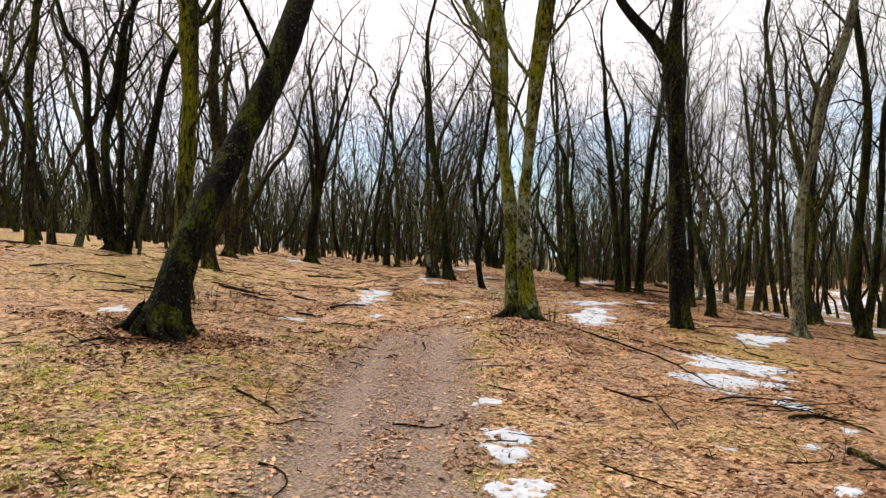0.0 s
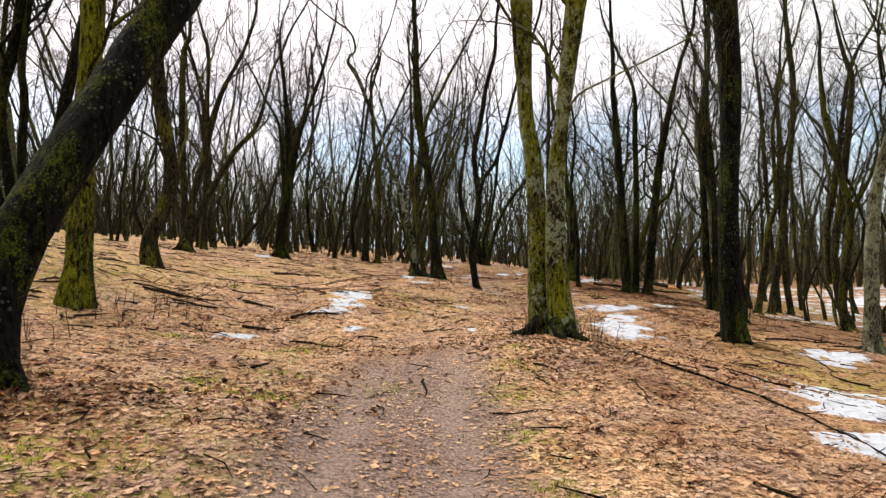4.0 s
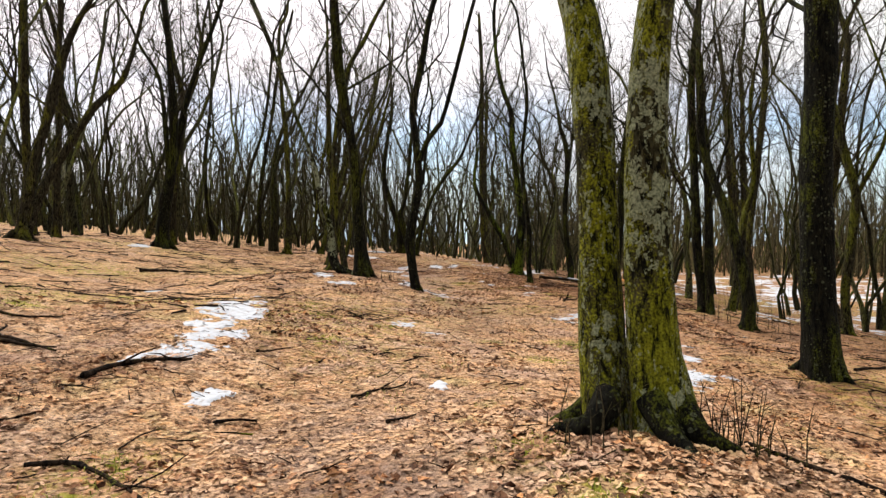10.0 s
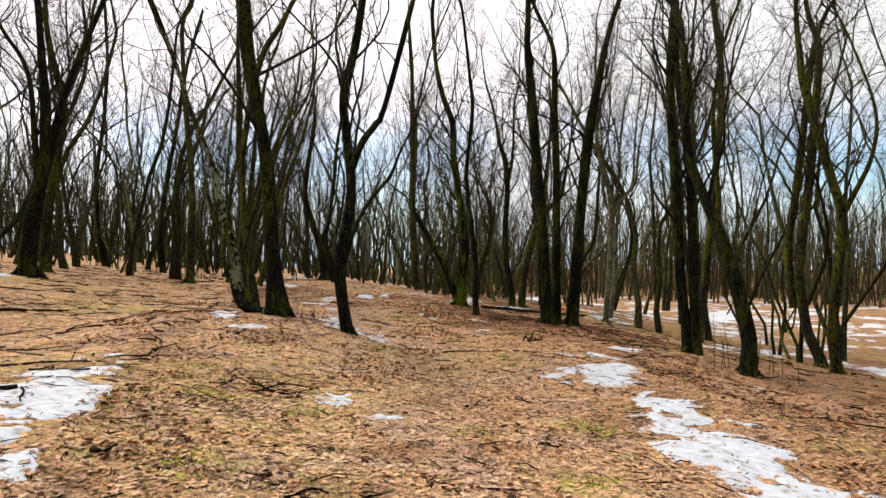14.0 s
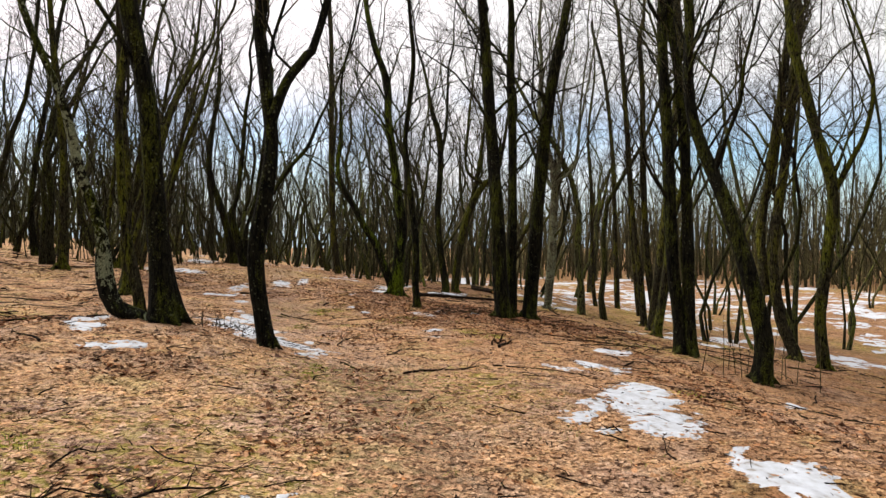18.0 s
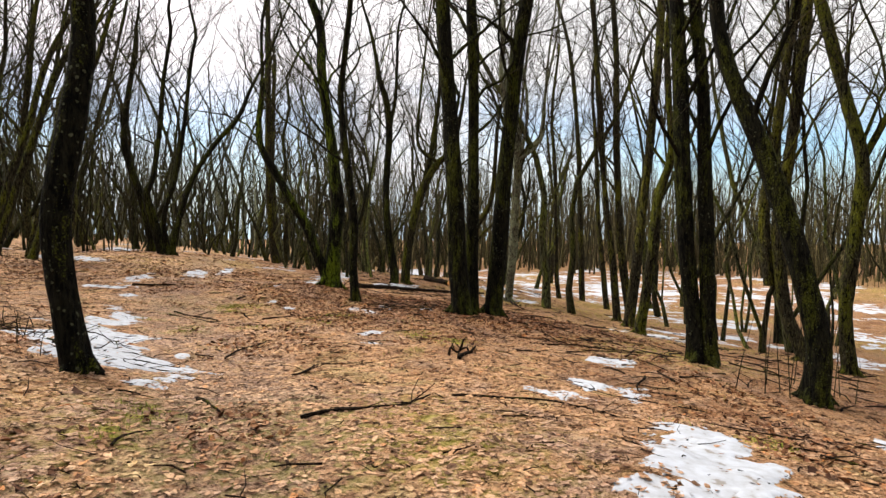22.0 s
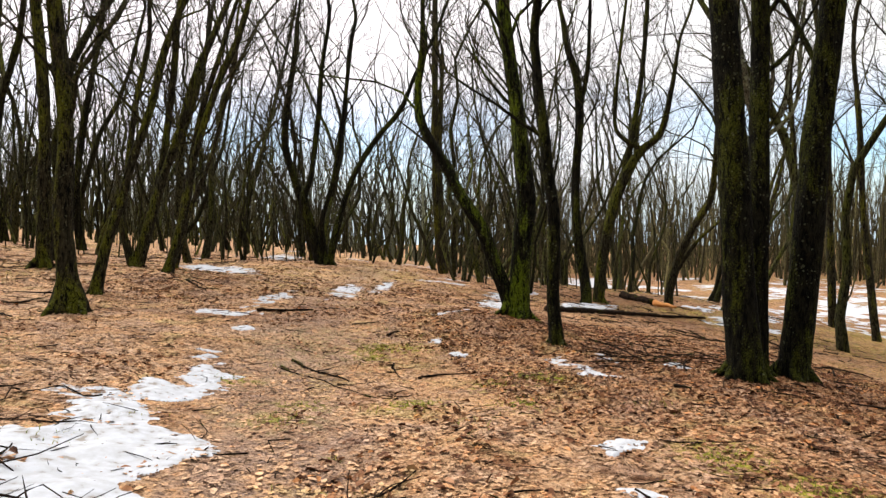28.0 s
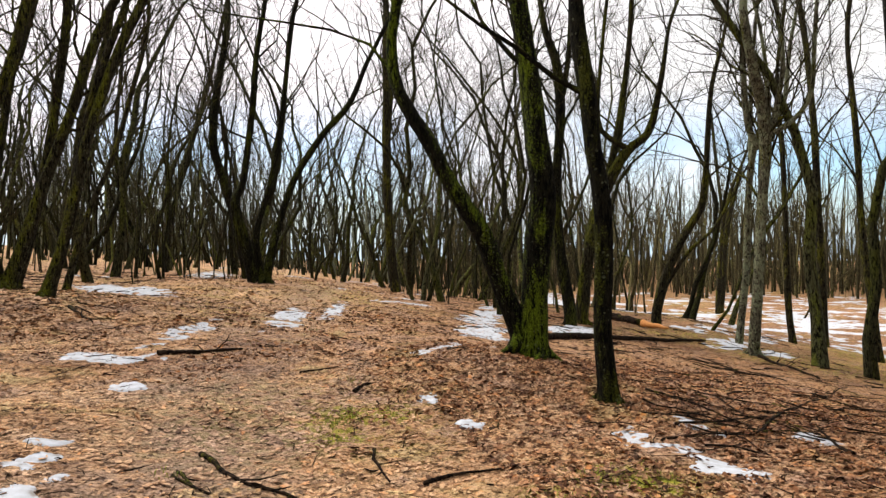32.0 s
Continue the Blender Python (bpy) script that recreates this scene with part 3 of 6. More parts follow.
def bough(rng, limbs, twigs, start, way, length, r, level, sides, kids, bends=(8, 5, 3)):
    """A crooked branch that bends upwards, with ever finer ones on it. limbs: called for the tube of the branch itself."""
    n = bends[level]
    pts, d = [start], unit(way)
    for k in range(n - 1):
        d = unit(d + rng.normal(0, (0.24, 0.27, 0.22)[level], 3) + np.array([0, 0, (0.13, 0.08, 0.05)[level]]))
        pts.append(pts[-1] + d * length / (n - 1))
    pts = np.array(pts)
    (limbs() if level == 0 else twigs).tube(pts, r * np.linspace(1, 0.22, n) ** 1.15 + 0.0015, sides[level])
    if level < 2:
        for f in rng.uniform(0.12 + 0.08 * (1 - level), 1.0, kids[level]):
            k = min(int(f * (n - 1)), n - 2)
            at = pts[k] + (pts[k + 1] - pts[k]) * (f * (n - 1) - k)
            out = unit(pts[k + 1] - pts[k])
            side = unit(np.cross(out, rng.normal(0, 1, 3)))
            bough(rng, limbs, twigs, at, out + side * rng.uniform(0.45, 1.15) + np.array([0, 0, 0.12]), length * rng.uniform(0.32, 0.66) * (1.2 - 0.5 * f), max(r * (1 - 0.6 * f) * 0.45, 0.0026), level + 1, sides, kids, bends)


def crown(rng, limbs, twigs, line, radii, low, gap, sides=(5, 4, 3), kids=(8, 4), reach=1.0, bends=(8, 5, 3)):
    """Crooked branches along a stem above the height low."""
    z, top = low, line[-1, 2]
    while z < top - 0.3:
        k = min(int(np.searchsorted(line[:, 2], z)), len(line) - 1)
        a = rng.uniform(0, 2 * np.pi)
        up = rng.uniform(0.5, 2.4)
        bough(rng, limbs, twigs, line[k], np.array([math.cos(a), math.sin(a), up]), reach * min(1.0 + 0.42 * (top - z), 4.6) * rng.uniform(0.4, 1.05), min(radii[k] * rng.uniform(0.2, 0.42), 0.042), 0, sides, kids, bends)
        z += gap * rng.uniform(0.5, 1.5)


KIND_WORDS = {"olive": "olive-mossed bare tree", "black": "black-barked bare tree", "bark": "bare grey-brown tree", "dark": "bare tree with dark bark", "moss": "bare tree with mossy bark", "lichen": "bare tree with lichen-spotted bark", "patched": "bare tree patched with pale lichen", "green": "bare tree with bright green moss", "lush": "bare tree in yellow-green moss"}
STEMS = []


def wood_tree(x, y, turn, kind, stems, girth=1.0, foot=1.25):
    """A bare tree. Each stem: (sideways, up, radius) along a line across the direction turn; the first one reaches the ground."""
    rng = np.random.default_rng(int(abs(x * 731 + y * 977)) + 7)
    STEMS.append((x, y))
    z0 = float(gz(x, y))
    root = tagged(new("tree"), "", "tree", "trees of the wood")
    root.location = (x, y, z0)
    ca, sa = math.cos(radians(turn)), math.sin(radians(turn))
    twigs = Wood()
    far = math.hypot(x - 2, max(0, y - 30)) > 20
    tall = rng.uniform(14, 18)
    lean = abs(stems[0][-1][0] - stems[0][0][0]) / max(stems[0][-1][1], 1)
    for s, stem in enumerate(stems):
        depth = rng.uniform(-0.25, 0.25, 2) if s else (0, 0)
        grounded = stem[0][1] < 0.6
        ctrl = []
        for u, h, r, *away in stem:
            d = away[0] if away else depth[0] * min(h, 3) / 3
            ctrl.append((ca * u - sa * d, sa * u + ca * d, h, r))
        if grounded:
            ctrl[0] = (*ctrl[0][:3], min(ctrl[0][3], foot * ctrl[1][3]))
            b = ctrl[0]
            ctrl = [(b[0], b[1], -0.35, b[3] * 1.1)] + [c for c in ctrl if c[2] > 0.02 or c is b and c[2] > -0.2]
        end, before = np.array(ctrl[-1]), np.array(ctrl[-2])
        way = unit(end[:3] - before[:3])
        at, r = end[:3], end[3]
        top = tall * rng.uniform(0.85, 1.1) if r > 0.018 else at[2]
        steps = max(2, int((top - at[2]) / 1.1)) if top - at[2] > 0.8 else 1
        r_end = 0.02
        for k in range(steps if r > 0.018 else 0):
            way = unit(way * np.array([0.86, 0.86, 1]) + rng.normal(0, 0.15, 3) + np.array([0, 0, 0.12]))
            at = at + way * min(1.15, max(0.6, (top - end[2]) / steps))
            ctrl.append((*at, r + (r_end - r) * ((k + 1) / steps) ** 0.85))
        line = smooth_line(ctrl, 0.45 if far else 0.16)
        pts, radii = line[:, :3], np.maximum(line[:, 3] * girth * (0.74 if far else 0.86), 0.008)
        sides = 9 if far else 18
        ang = np.linspace(0, 2 * np.pi, sides, endpoint=False)[None, :]
        up = np.clip(pts[:, 2:3], 0, None)
        flare = (0.9 if len(stems) < 4 else 0.5) * np.exp(-up / 0.2) * (0.02 + 0.2 * np.cos(ang * 3 + rng.uniform(0, 6)) + 0.14 * np.cos(ang * 5 + rng.uniform(0, 6))) if grounded else 0
        warp = 0.07 * np.sin(ang * 2 + pts[:, 2:3] * 1.3 + s) + 0.05 * np.cos(ang * 3 - pts[:, 2:3] * 2.1) + rng.normal(0, 0.022, (len(pts), sides))
        knobs = 0.06 * (lattice(pts[:, 2] * 2.3 + x * 7, np.full(len(pts), y * 3.0), 4) - 0.4)[:, None]
        stem_wood = Wood()
        stem_wood.tube(pts, radii, sides, 1 + flare + warp + knobs)
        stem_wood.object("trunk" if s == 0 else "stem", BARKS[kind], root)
        branches = []

        def branch():
            branches.append(Wood())
            return branches[-1]
        crown(rng, branch, twigs, pts, radii, max(3.0, 0.8 * stem[0][1] + 1.2, min(stem[-1][1] * 0.5, 4.6)), 0.66 if not far else 0.75, kids=(7, 4) if not far else (6, 3), bends=(8, 5, 3) if not far else (6, 4, 2))
        for w in branches:
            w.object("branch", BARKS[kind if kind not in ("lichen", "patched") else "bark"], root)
    if twigs.count:
        tagged(twigs.object("crown", BARKS["twig"], root, "fine leafless twigs"), kind="stuff")
    if not far:
        b, r = np.array([ca * stems[0][0][0], sa * stems[0][0][0]]), min(stems[0][0][2], foot * stems[0][1][2])
        gnarled = kind == "moss" and len(stems) > 2
        if len(stems) > 1 and stems[1][0][1] < 0.6:
            b = (b + np.array([ca * stems[1][0][0], sa * stems[1][0][0]])) / 2
            r = r * 1.25
        count = int(rng.integers(4, 7)) + 4 * gnarled
        for k in range(count):
            a = (k + rng.uniform(0.1, 0.9)) * 2 * np.pi / count
            line, spread = [], r * (rng.uniform(1.7, 2.4) if gnarled else rng.uniform(1.2, 1.75))
            for f in (0.3, 0.6, 0.8, 1.0):
                a += rng.normal(0, 0.16)
                q = b + spread * f * np.array([math.cos(a), math.sin(a)])
                rise = r * (0.7, 0.2, 0.02, -0.16)[len(line)]
                line.append((q[0], q[1], float(gz(x + q[0], y + q[1])) - z0 + rise))
            w = Wood()
            w.tube(smooth_line(line, 0.06), np.interp(np.linspace(0, 1, len(smooth_line(line, 0.06))), (0, 0.5, 1), (r * 0.34, r * 0.22, r * 0.08)), 8)
            w.object("root", BARKS["black" if gnarled else kind], root)
    word = KIND_WORDS[kind]
    form = " and several stems" if len(stems) > 2 else " with two stems" if len(stems) == 2 else " leaning over" if lean > 0.25 else " with a single trunk"
    tagged(root, word + form + " among fallen leaves")
    return root


wood_tree(-3.55, 8.2, 23.4, 'black', [[(-0.02, 0.02, 0.401), (0.05, 0.32, 0.294, 0.13), (0.08, 0.49, 0.265, 0.2), (0.27, 1.09, 0.253, 0.45), (0.62, 1.82, 0.258, 0.75), (1.08, 2.76, 0.262, 1.14), (1.56, 3.82, 0.273, 1.58), (2.05, 5.07, 0.258, 2.09), (2.32, 5.93, 0.241, 2.45), (2.83, 7.9, 0.217, 2.89)]], 0.95, foot=1.45)
wood_tree(-5.3, 13.06, 28.4, 'lush', [[(-0.02, 0.22, 0.345), (-0.01, 0.57, 0.208), (0.01, 1.11, 0.202), (0.04, 1.89, 0.196), (0.09, 3.06, 0.191), (0.15, 4.24, 0.18), (0.12, 5.37, 0.204), (0.12, 6.06, 0.194)], [(0.23, 5.62, 0.082), (0.53, 5.85, 0.073), (0.67, 6.17, 0.063)]])
wood_tree(-8, 22, 24.1, 'bark', [[(0.02, -0.05, 0.357), (-0.02, 0.84, 0.241), (0.25, 1.48, 0.257), (0.53, 2.33, 0.25), (0.47, 3.39, 0.225), (0.3, 4.36, 0.223), (0.17, 5.46, 0.21), (0.1, 6.71, 0.197)]], foot=1.5)
wood_tree(-8.66, 17.2, 26.7, 'dark', [[(-0.14, 0.07, 0.318), (-0.41, 0.84, 0.176), (-0.6, 1.88, 0.161), (-0.75, 3.36, 0.136), (-0.83, 5.14, 0.123), (-1.24, 5.67, 0.096), (-1.47, 6.51, 0.071)], [(-0.04, 0.07, 0.294), (-0.26, 1.75, 0.139), (-0.35, 2.95, 0.139), (-0.1, 4.33, 0.153), (0.03, 5.41, 0.141), (0.12, 6.19, 0.129), (0.37, 6.84, 0.105)], [(0.04, 0.1, 0.193), (0.02, 1.76, 0.116), (0.06, 2.98, 0.103), (-0, 3.73, 0.096), (0.17, 5.28, 0.078), (0.3, 6.37, 0.059)], [(0.15, 0.07, 0.323), (0.46, 1.17, 0.171), (0.69, 2.57, 0.159), (0.94, 3.98, 0.148), (1.22, 5.27, 0.136), (1.88, 6.47, 0.112), (2.25, 7.18, 0.086)]], 0.85)
wood_tree(-10.44, 16.35, 32.6, 'olive', [[(0, -0.03, 0.23), (-0.09, 1.12, 0.137), (-0.04, 2.56, 0.126), (-0.11, 3.99, 0.114), (0.01, 5.3, 0.104), (0.06, 6.18, 0.093)]])
wood_tree(-10.37, 31.3, 23.2, 'bark', [[(-0.07, -0.21, 0.317), (0.09, 0.96, 0.228), (0.34, 2.58, 0.2), (0.72, 4.14, 0.188), (1.1, 5.92, 0.16), (1.51, 7.15, 0.13), (2.2, 8.57, 0.101)], [(-0, -0.08, 0.257), (0.46, 1.45, 0.186), (1.03, 2.63, 0.175), (1.96, 4.37, 0.149), (2.85, 5.48, 0.121), (3.34, 7.07, 0.088)]], 0.9)
wood_tree(-10.74, 34.68, 21.2, 'bark', [[(0, -0.05, 0.214), (0.03, 1.73, 0.143), (0.09, 4.13, 0.134), (0.11, 6.74, 0.116), (0.14, 9.35, 0.099)]])
wood_tree(-11.36, 34.43, 22.6, 'bark', [[(-0.07, -0, 0.207), (-0.23, 2.64, 0.172), (-0.32, 5.82, 0.171), (-0.3, 9.01, 0.154)]])
wood_tree(-7.8, 37.6, 14.1, 'dark', [[(0.03, -0.06, 0.431), (0.03, 0.78, 0.366), (0.2, 2.27, 0.368), (0.42, 3.76, 0.262), (0.46, 5.5, 0.24), (0.33, 7.47, 0.196), (0.21, 8.94, 0.152), (-0.03, 11.12, 0.108)], [(0.2, 2.27, 0.238), (0.69, 4.77, 0.198), (1.03, 6.54, 0.155), (1.61, 8.36, 0.135), (2.32, 10.48, 0.115)], [(0.29, 2.76, 0.152), (0.04, 6.21, 0.129), (-0.23, 7.41, 0.107), (-0.8, 8.32, 0.084)]], 0.8)
wood_tree(0.3, 26.05, -2.2, 'dark', [[(-0.08, -0.02, 0.32), (-0.16, 0.85, 0.183), (-0.25, 1.96, 0.154), (-0.35, 3.2, 0.159), (-0.54, 4.3, 0.158), (-0.76, 5.52, 0.157), (-0.81, 6.26, 0.145), (-0.87, 7.12, 0.134)]], foot=1.7)
wood_tree(0.05, 26.25, -0.8, 'patched', [[(-0.09, -0.03, 0.137), (-0.31, -0.01, 0.154), (-0.52, 0.22, 0.143), (-0.65, 0.66, 0.134), (-0.68, 1.16, 0.098), (-0.76, 1.55, 0.089), (-0.96, 2.14, 0.079), (-1.15, 3.02, 0.074), (-1.36, 3.6, 0.064), (-1.62, 4.26, 0.059), (-1.85, 5.01, 0.05), (-2.73, 7.17, 0.076), (-3, 7.52, 0.067), (-2.95, 7.8, 0.059), (-2.77, 7.95, 0.051), (-2.81, 8.35, 0.051), (-3.01, 8.7, 0.042)]])
wood_tree(-0.25, 29.2, 0, 'olive', [[(0.02, 0.35, 0.137), (-0.22, 1.84, 0.095), (-0.33, 3.62, 0.088), (-0.24, 4.82, 0.088), (0.08, 6.5, 0.082), (0.58, 7.46, 0.077), (0.95, 8.26, 0.07)]])
wood_tree(1.6, 25.05, -7.5, 'black', [[(-0.06, -0.11, 0.168), (-0.18, 0.58, 0.122), (-0.24, 1.29, 0.128), (-0.14, 2.01, 0.122), (-0.04, 2.8, 0.117), (-0.09, 3.51, 0.116), (-0.16, 4.14, 0.109), (-0.19, 4.64, 0.102)], [(-0.03, 3.23, 0.097), (0.17, 3.75, 0.082), (0.45, 4.14, 0.074), (0.62, 4.52, 0.061), (1.3, 7.18, 0.057)]])
wood_tree(1.57, 13.05, -42, 'moss', [[(-0.14, -0.01, 0.269, 0.02), (-0.21, 0.53, 0.196, 0.04), (-0.24, 1, 0.166, 0.06), (-0.27, 1.48, 0.149, 0.08), (-0.34, 2.22, 0.156, 0.12), (-0.43, 2.87, 0.151, 0.14), (-0.55, 3.45, 0.146, 0.17), (-0.76, 5.85, 0.217, 0.27), (-0.97, 6.83, 0.209, 0.31), (-1.1, 7.86, 0.175, 0.32)], [(0.26, -0.04, 0.264, -0.02), (0.17, 0.52, 0.197, -0.02), (0.13, 1.02, 0.168, -0.02), (0.1, 1.47, 0.159, -0.02), (0.09, 2.16, 0.152, -0.02), (0.13, 2.75, 0.147, -0.02), (0.2, 3.24, 0.133, -0.02), (0.51, 5.49, 0.178, -0.02), (0.68, 6.29, 0.166, -0.02), (0.88, 7.23, 0.138, -0.02)], [(-0.75, 5.89, 0.148, 0.19), (-1.19, 6.29, 0.116, 0.19), (-1.59, 6.96, 0.095, 0.19), (-1.92, 7.69, 0.072, 0.19)], [(0.2, 3.24, 0.03, -0.02), (0.5, 3.5, 0.02, -0.1), (1.0, 3.62, 0.016, -0.2), (1.7, 3.78, 0.013, -0.3), (2.5, 3.98, 0.009, -0.45)], [(-0.62, 4.7, 0.07, 0.22), (-0.75, 4.85, 0.05, 0.22), (-0.88, 4.98, 0.017, 0.22)]], foot=1.45)
wood_tree(6.15, 16.9, -20, 'black', [[(0.09, -0.01, 0.317), (0.02, 1.17, 0.205), (-0.04, 2.65, 0.192), (0, 4.14, 0.205), (-0.03, 5.63, 0.219), (-0.1, 6.98, 0.22), (-0.03, 7.87, 0.166), (0.05, 8.61, 0.146), (0.12, 9.65, 0.119)], [(-0.1, 6.83, 0.173), (-0.52, 7.55, 0.149), (-1.03, 8.22, 0.138), (-1.42, 8.81, 0.126), (-1.69, 9.62, 0.099)]], 1.2, foot=1.4)
wood_tree(9.76, 17.6, -29, 'lichen', [[(-0.02, -0.16, 0.283), (-0.03, 1.04, 0.18), (-0.05, 2.28, 0.154), (0.07, 3.82, 0.141), (0.34, 5.04, 0.139), (0.55, 6.25, 0.15), (0.98, 7.63, 0.146), (1.25, 8.72, 0.132), (1.4, 9.59, 0.119)]], foot=1.5)
wood_tree(14.7, 22.6, -33, 'dark', [[(0.04, 0.33, 0.394), (-0.22, 1.55, 0.24), (-0.07, 3.94, 0.19), (0.19, 6.9, 0.157), (0.16, 8.89, 0.141), (-0.19, 11.95, 0.12)], [(0.16, 0.37, 0.235), (0.41, 2.35, 0.139), (0.59, 4.9, 0.123), (0.69, 7.83, 0.107)]])
wood_tree(16.65, 34.25, -25.9, 'bark', [[(-0, -0.06, 0.257), (0.23, 2.16, 0.179), (0.62, 6.05, 0.152), (0.91, 10.51, 0.151), (0.53, 14.76, 0.127), (0.67, 16.54, 0.101)]])
wood_tree(8.43, 30.62, -29.7, 'dark', [[(-0.01, 0, 0.27), (-0.13, 1.49, 0.208), (-0.2, 2.81, 0.198), (-0.3, 4.24, 0.198), (-0.42, 5.56, 0.178), (-0.47, 6.45, 0.167), (-0.54, 7.44, 0.147)]], foot=1.4)
wood_tree(8.95, 31.05, -30.7, 'dark', [[(-0.03, -0.04, 0.207), (-0.04, 1.55, 0.152), (-0.03, 2.93, 0.141), (-0.03, 4.43, 0.141), (-0.07, 5.81, 0.131), (-0.1, 6.74, 0.12), (-0.09, 7.66, 0.109)]])
wood_tree(9.4, 30.95, -32.6, 'dark', [[(-0, -0.08, 0.283), (0.1, 1.27, 0.207), (0.2, 2.78, 0.195), (0.34, 4.28, 0.194), (0.47, 5.66, 0.183), (0.66, 6.81, 0.161), (0.84, 7.83, 0.138)]])
wood_tree(6.75, 34.85, -25.2, 'green', [[(0.2, 0.06, 0.258), (0.23, 0.69, 0.202), (0.27, 1.35, 0.202), (0.33, 2.02, 0.187), (0.25, 2.76, 0.174), (0.18, 3.51, 0.167), (0.07, 4.26, 0.154), (-0.02, 4.86, 0.147), (-0.11, 5.54, 0.134)], [(0.07, 0.15, 0.161), (-0.19, 0.83, 0.134), (-0.43, 1.5, 0.135), (-0.86, 2.18, 0.121), (-1.13, 2.71, 0.115), (-1.41, 3.17, 0.108), (-1.59, 3.56, 0.101), (-1.63, 4.09, 0.079), (-1.57, 4.63, 0.065), (-1.54, 5.01, 0.058), (-1.55, 5.47, 0.043)]])
wood_tree(6.88, 32.95, -32.9, 'dark', [[(0.02, 0.04, 0.146), (-0.04, 0.7, 0.109), (-0.03, 1.4, 0.103), (-0.05, 2.05, 0.103), (-0.14, 2.64, 0.098), (-0.19, 3.18, 0.104), (-0.28, 3.79, 0.105), (-0.32, 4.27, 0.094), (-0.36, 4.82, 0.083)]])
wood_tree(9.84, 25.6, -52.3, 'dark', [[(-0.12, -0.11, 0.228), (-0.17, 0.66, 0.14), (-0.3, 1.79, 0.136), (-0.36, 2.93, 0.136), (-0.41, 4.08, 0.137), (-0.48, 5.24, 0.131), (-0.52, 5.93, 0.118)], [(0.08, -0.08, 0.18), (0.02, 0.97, 0.125), (-0.02, 2.16, 0.125), (-0.06, 3.29, 0.119), (-0.1, 4.27, 0.113), (-0.2, 5.19, 0.108), (-0.26, 5.88, 0.096)]])
wood_tree(9.94, 23.95, -51.9, 'dark', [[(0.01, -0.06, 0.218), (0.04, 0.72, 0.185), (-0.12, 1.47, 0.171), (-0.34, 2.33, 0.157), (-0.61, 3.2, 0.144), (-0.93, 3.99, 0.13), (-1.17, 4.7, 0.123), (-1.27, 5.5, 0.115), (-1.25, 6.68, 0.097), (-1.33, 7.29, 0.08)]])
wood_tree(15.07, 26.4, -55.9, 'olive', [[(-0.01, -0.02, 0.23), (-0.12, 1.31, 0.154), (0.02, 2.79, 0.153), (0.12, 4.25, 0.152), (-0.18, 5.6, 0.143), (-0.54, 7.12, 0.136), (-0.79, 8.1, 0.115), (-0.86, 8.93, 0.104)], [(0.12, 4.32, 0.097), (0.51, 5.15, 0.074), (0.78, 5.78, 0.062), (0.93, 6.67, 0.051), (0.81, 7.59, 0.041)]])
wood_tree(16.6, 28.3, -53.8, 'bark', [[(-0.06, 0.2, 0.233), (-0.46, 1.22, 0.172), (-0.65, 2.78, 0.16), (-0.61, 3.72, 0.173), (-0.36, 5.74, 0.157), (-0.17, 8.04, 0.143), (-0.05, 9.87, 0.129)], [(-0.84, 1.83, 0.135), (-0.97, 3.72, 0.149), (-0.77, 5.29, 0.134), (-0.58, 6.85, 0.119), (-0.42, 8.39, 0.105), (-0.22, 9.9, 0.091)]])
wood_tree(14.65, 31.8, -45.8, 'olive', [[(0.02, 0.05, 0.237), (0.15, 0.91, 0.161), (0.33, 2.32, 0.16), (0.45, 3.72, 0.147), (0.76, 4.83, 0.12), (0.69, 6.23, 0.097), (0.61, 7.91, 0.085), (0.67, 8.74, 0.072)]])
wood_tree(18.4, 36.6, -43.8, 'bark', [[(-0.05, 0.28, 0.225), (-0.24, 2.29, 0.139), (-0.54, 4.82, 0.123), (-0.75, 7.76, 0.124), (-0.95, 10.53, 0.107), (-1.06, 11.72, 0.098)]])
wood_tree(19, 36.6, -44.8, 'bark', [[(-0.02, 0.3, 0.209), (-0.39, 2.95, 0.158), (-0.58, 6.9, 0.141), (-0.62, 9.87, 0.124), (-0.75, 11.86, 0.106)]])
wood_tree(23.65, 44.83, -40.5, 'bark', [[(0, -0.06, 0.228), (-0.14, 3.89, 0.178), (-0.33, 8.64, 0.153), (-0.77, 12.86, 0.128), (-1.47, 15.73, 0.104)]])
wood_tree(12.44, 43.57, -29.6, 'dark', [[(0.06, 0.52, 0.303), (-0.23, 2.27, 0.168), (-0.3, 4.07, 0.168), (-0.19, 6.2, 0.152), (-0.3, 7.52, 0.153), (-0.62, 8.53, 0.123), (-0.78, 9.53, 0.093)], [(-0.25, 6.37, 0.107), (0.03, 7.67, 0.091), (0.11, 9.47, 0.068)]])
wood_tree(13.5, 44.4, -27.9, 'olive', [[(-0.07, 0.43, 0.299), (0.1, 1.96, 0.192), (0.42, 3.48, 0.226), (0.86, 4.6, 0.206), (1.31, 5.31, 0.17), (1.92, 5.88, 0.134), (2.26, 7.35, 0.091), (2.51, 8.99, 0.066)], [(0.56, 3.86, 0.156), (0.98, 5.73, 0.12), (1.29, 7.96, 0.102), (1.45, 10.18, 0.084)], [(1.31, 5.31, 0.102), (0.67, 5.74, 0.086), (0.4, 6.32, 0.078), (0.53, 8.38, 0.069), (0.73, 10.25, 0.052)]])
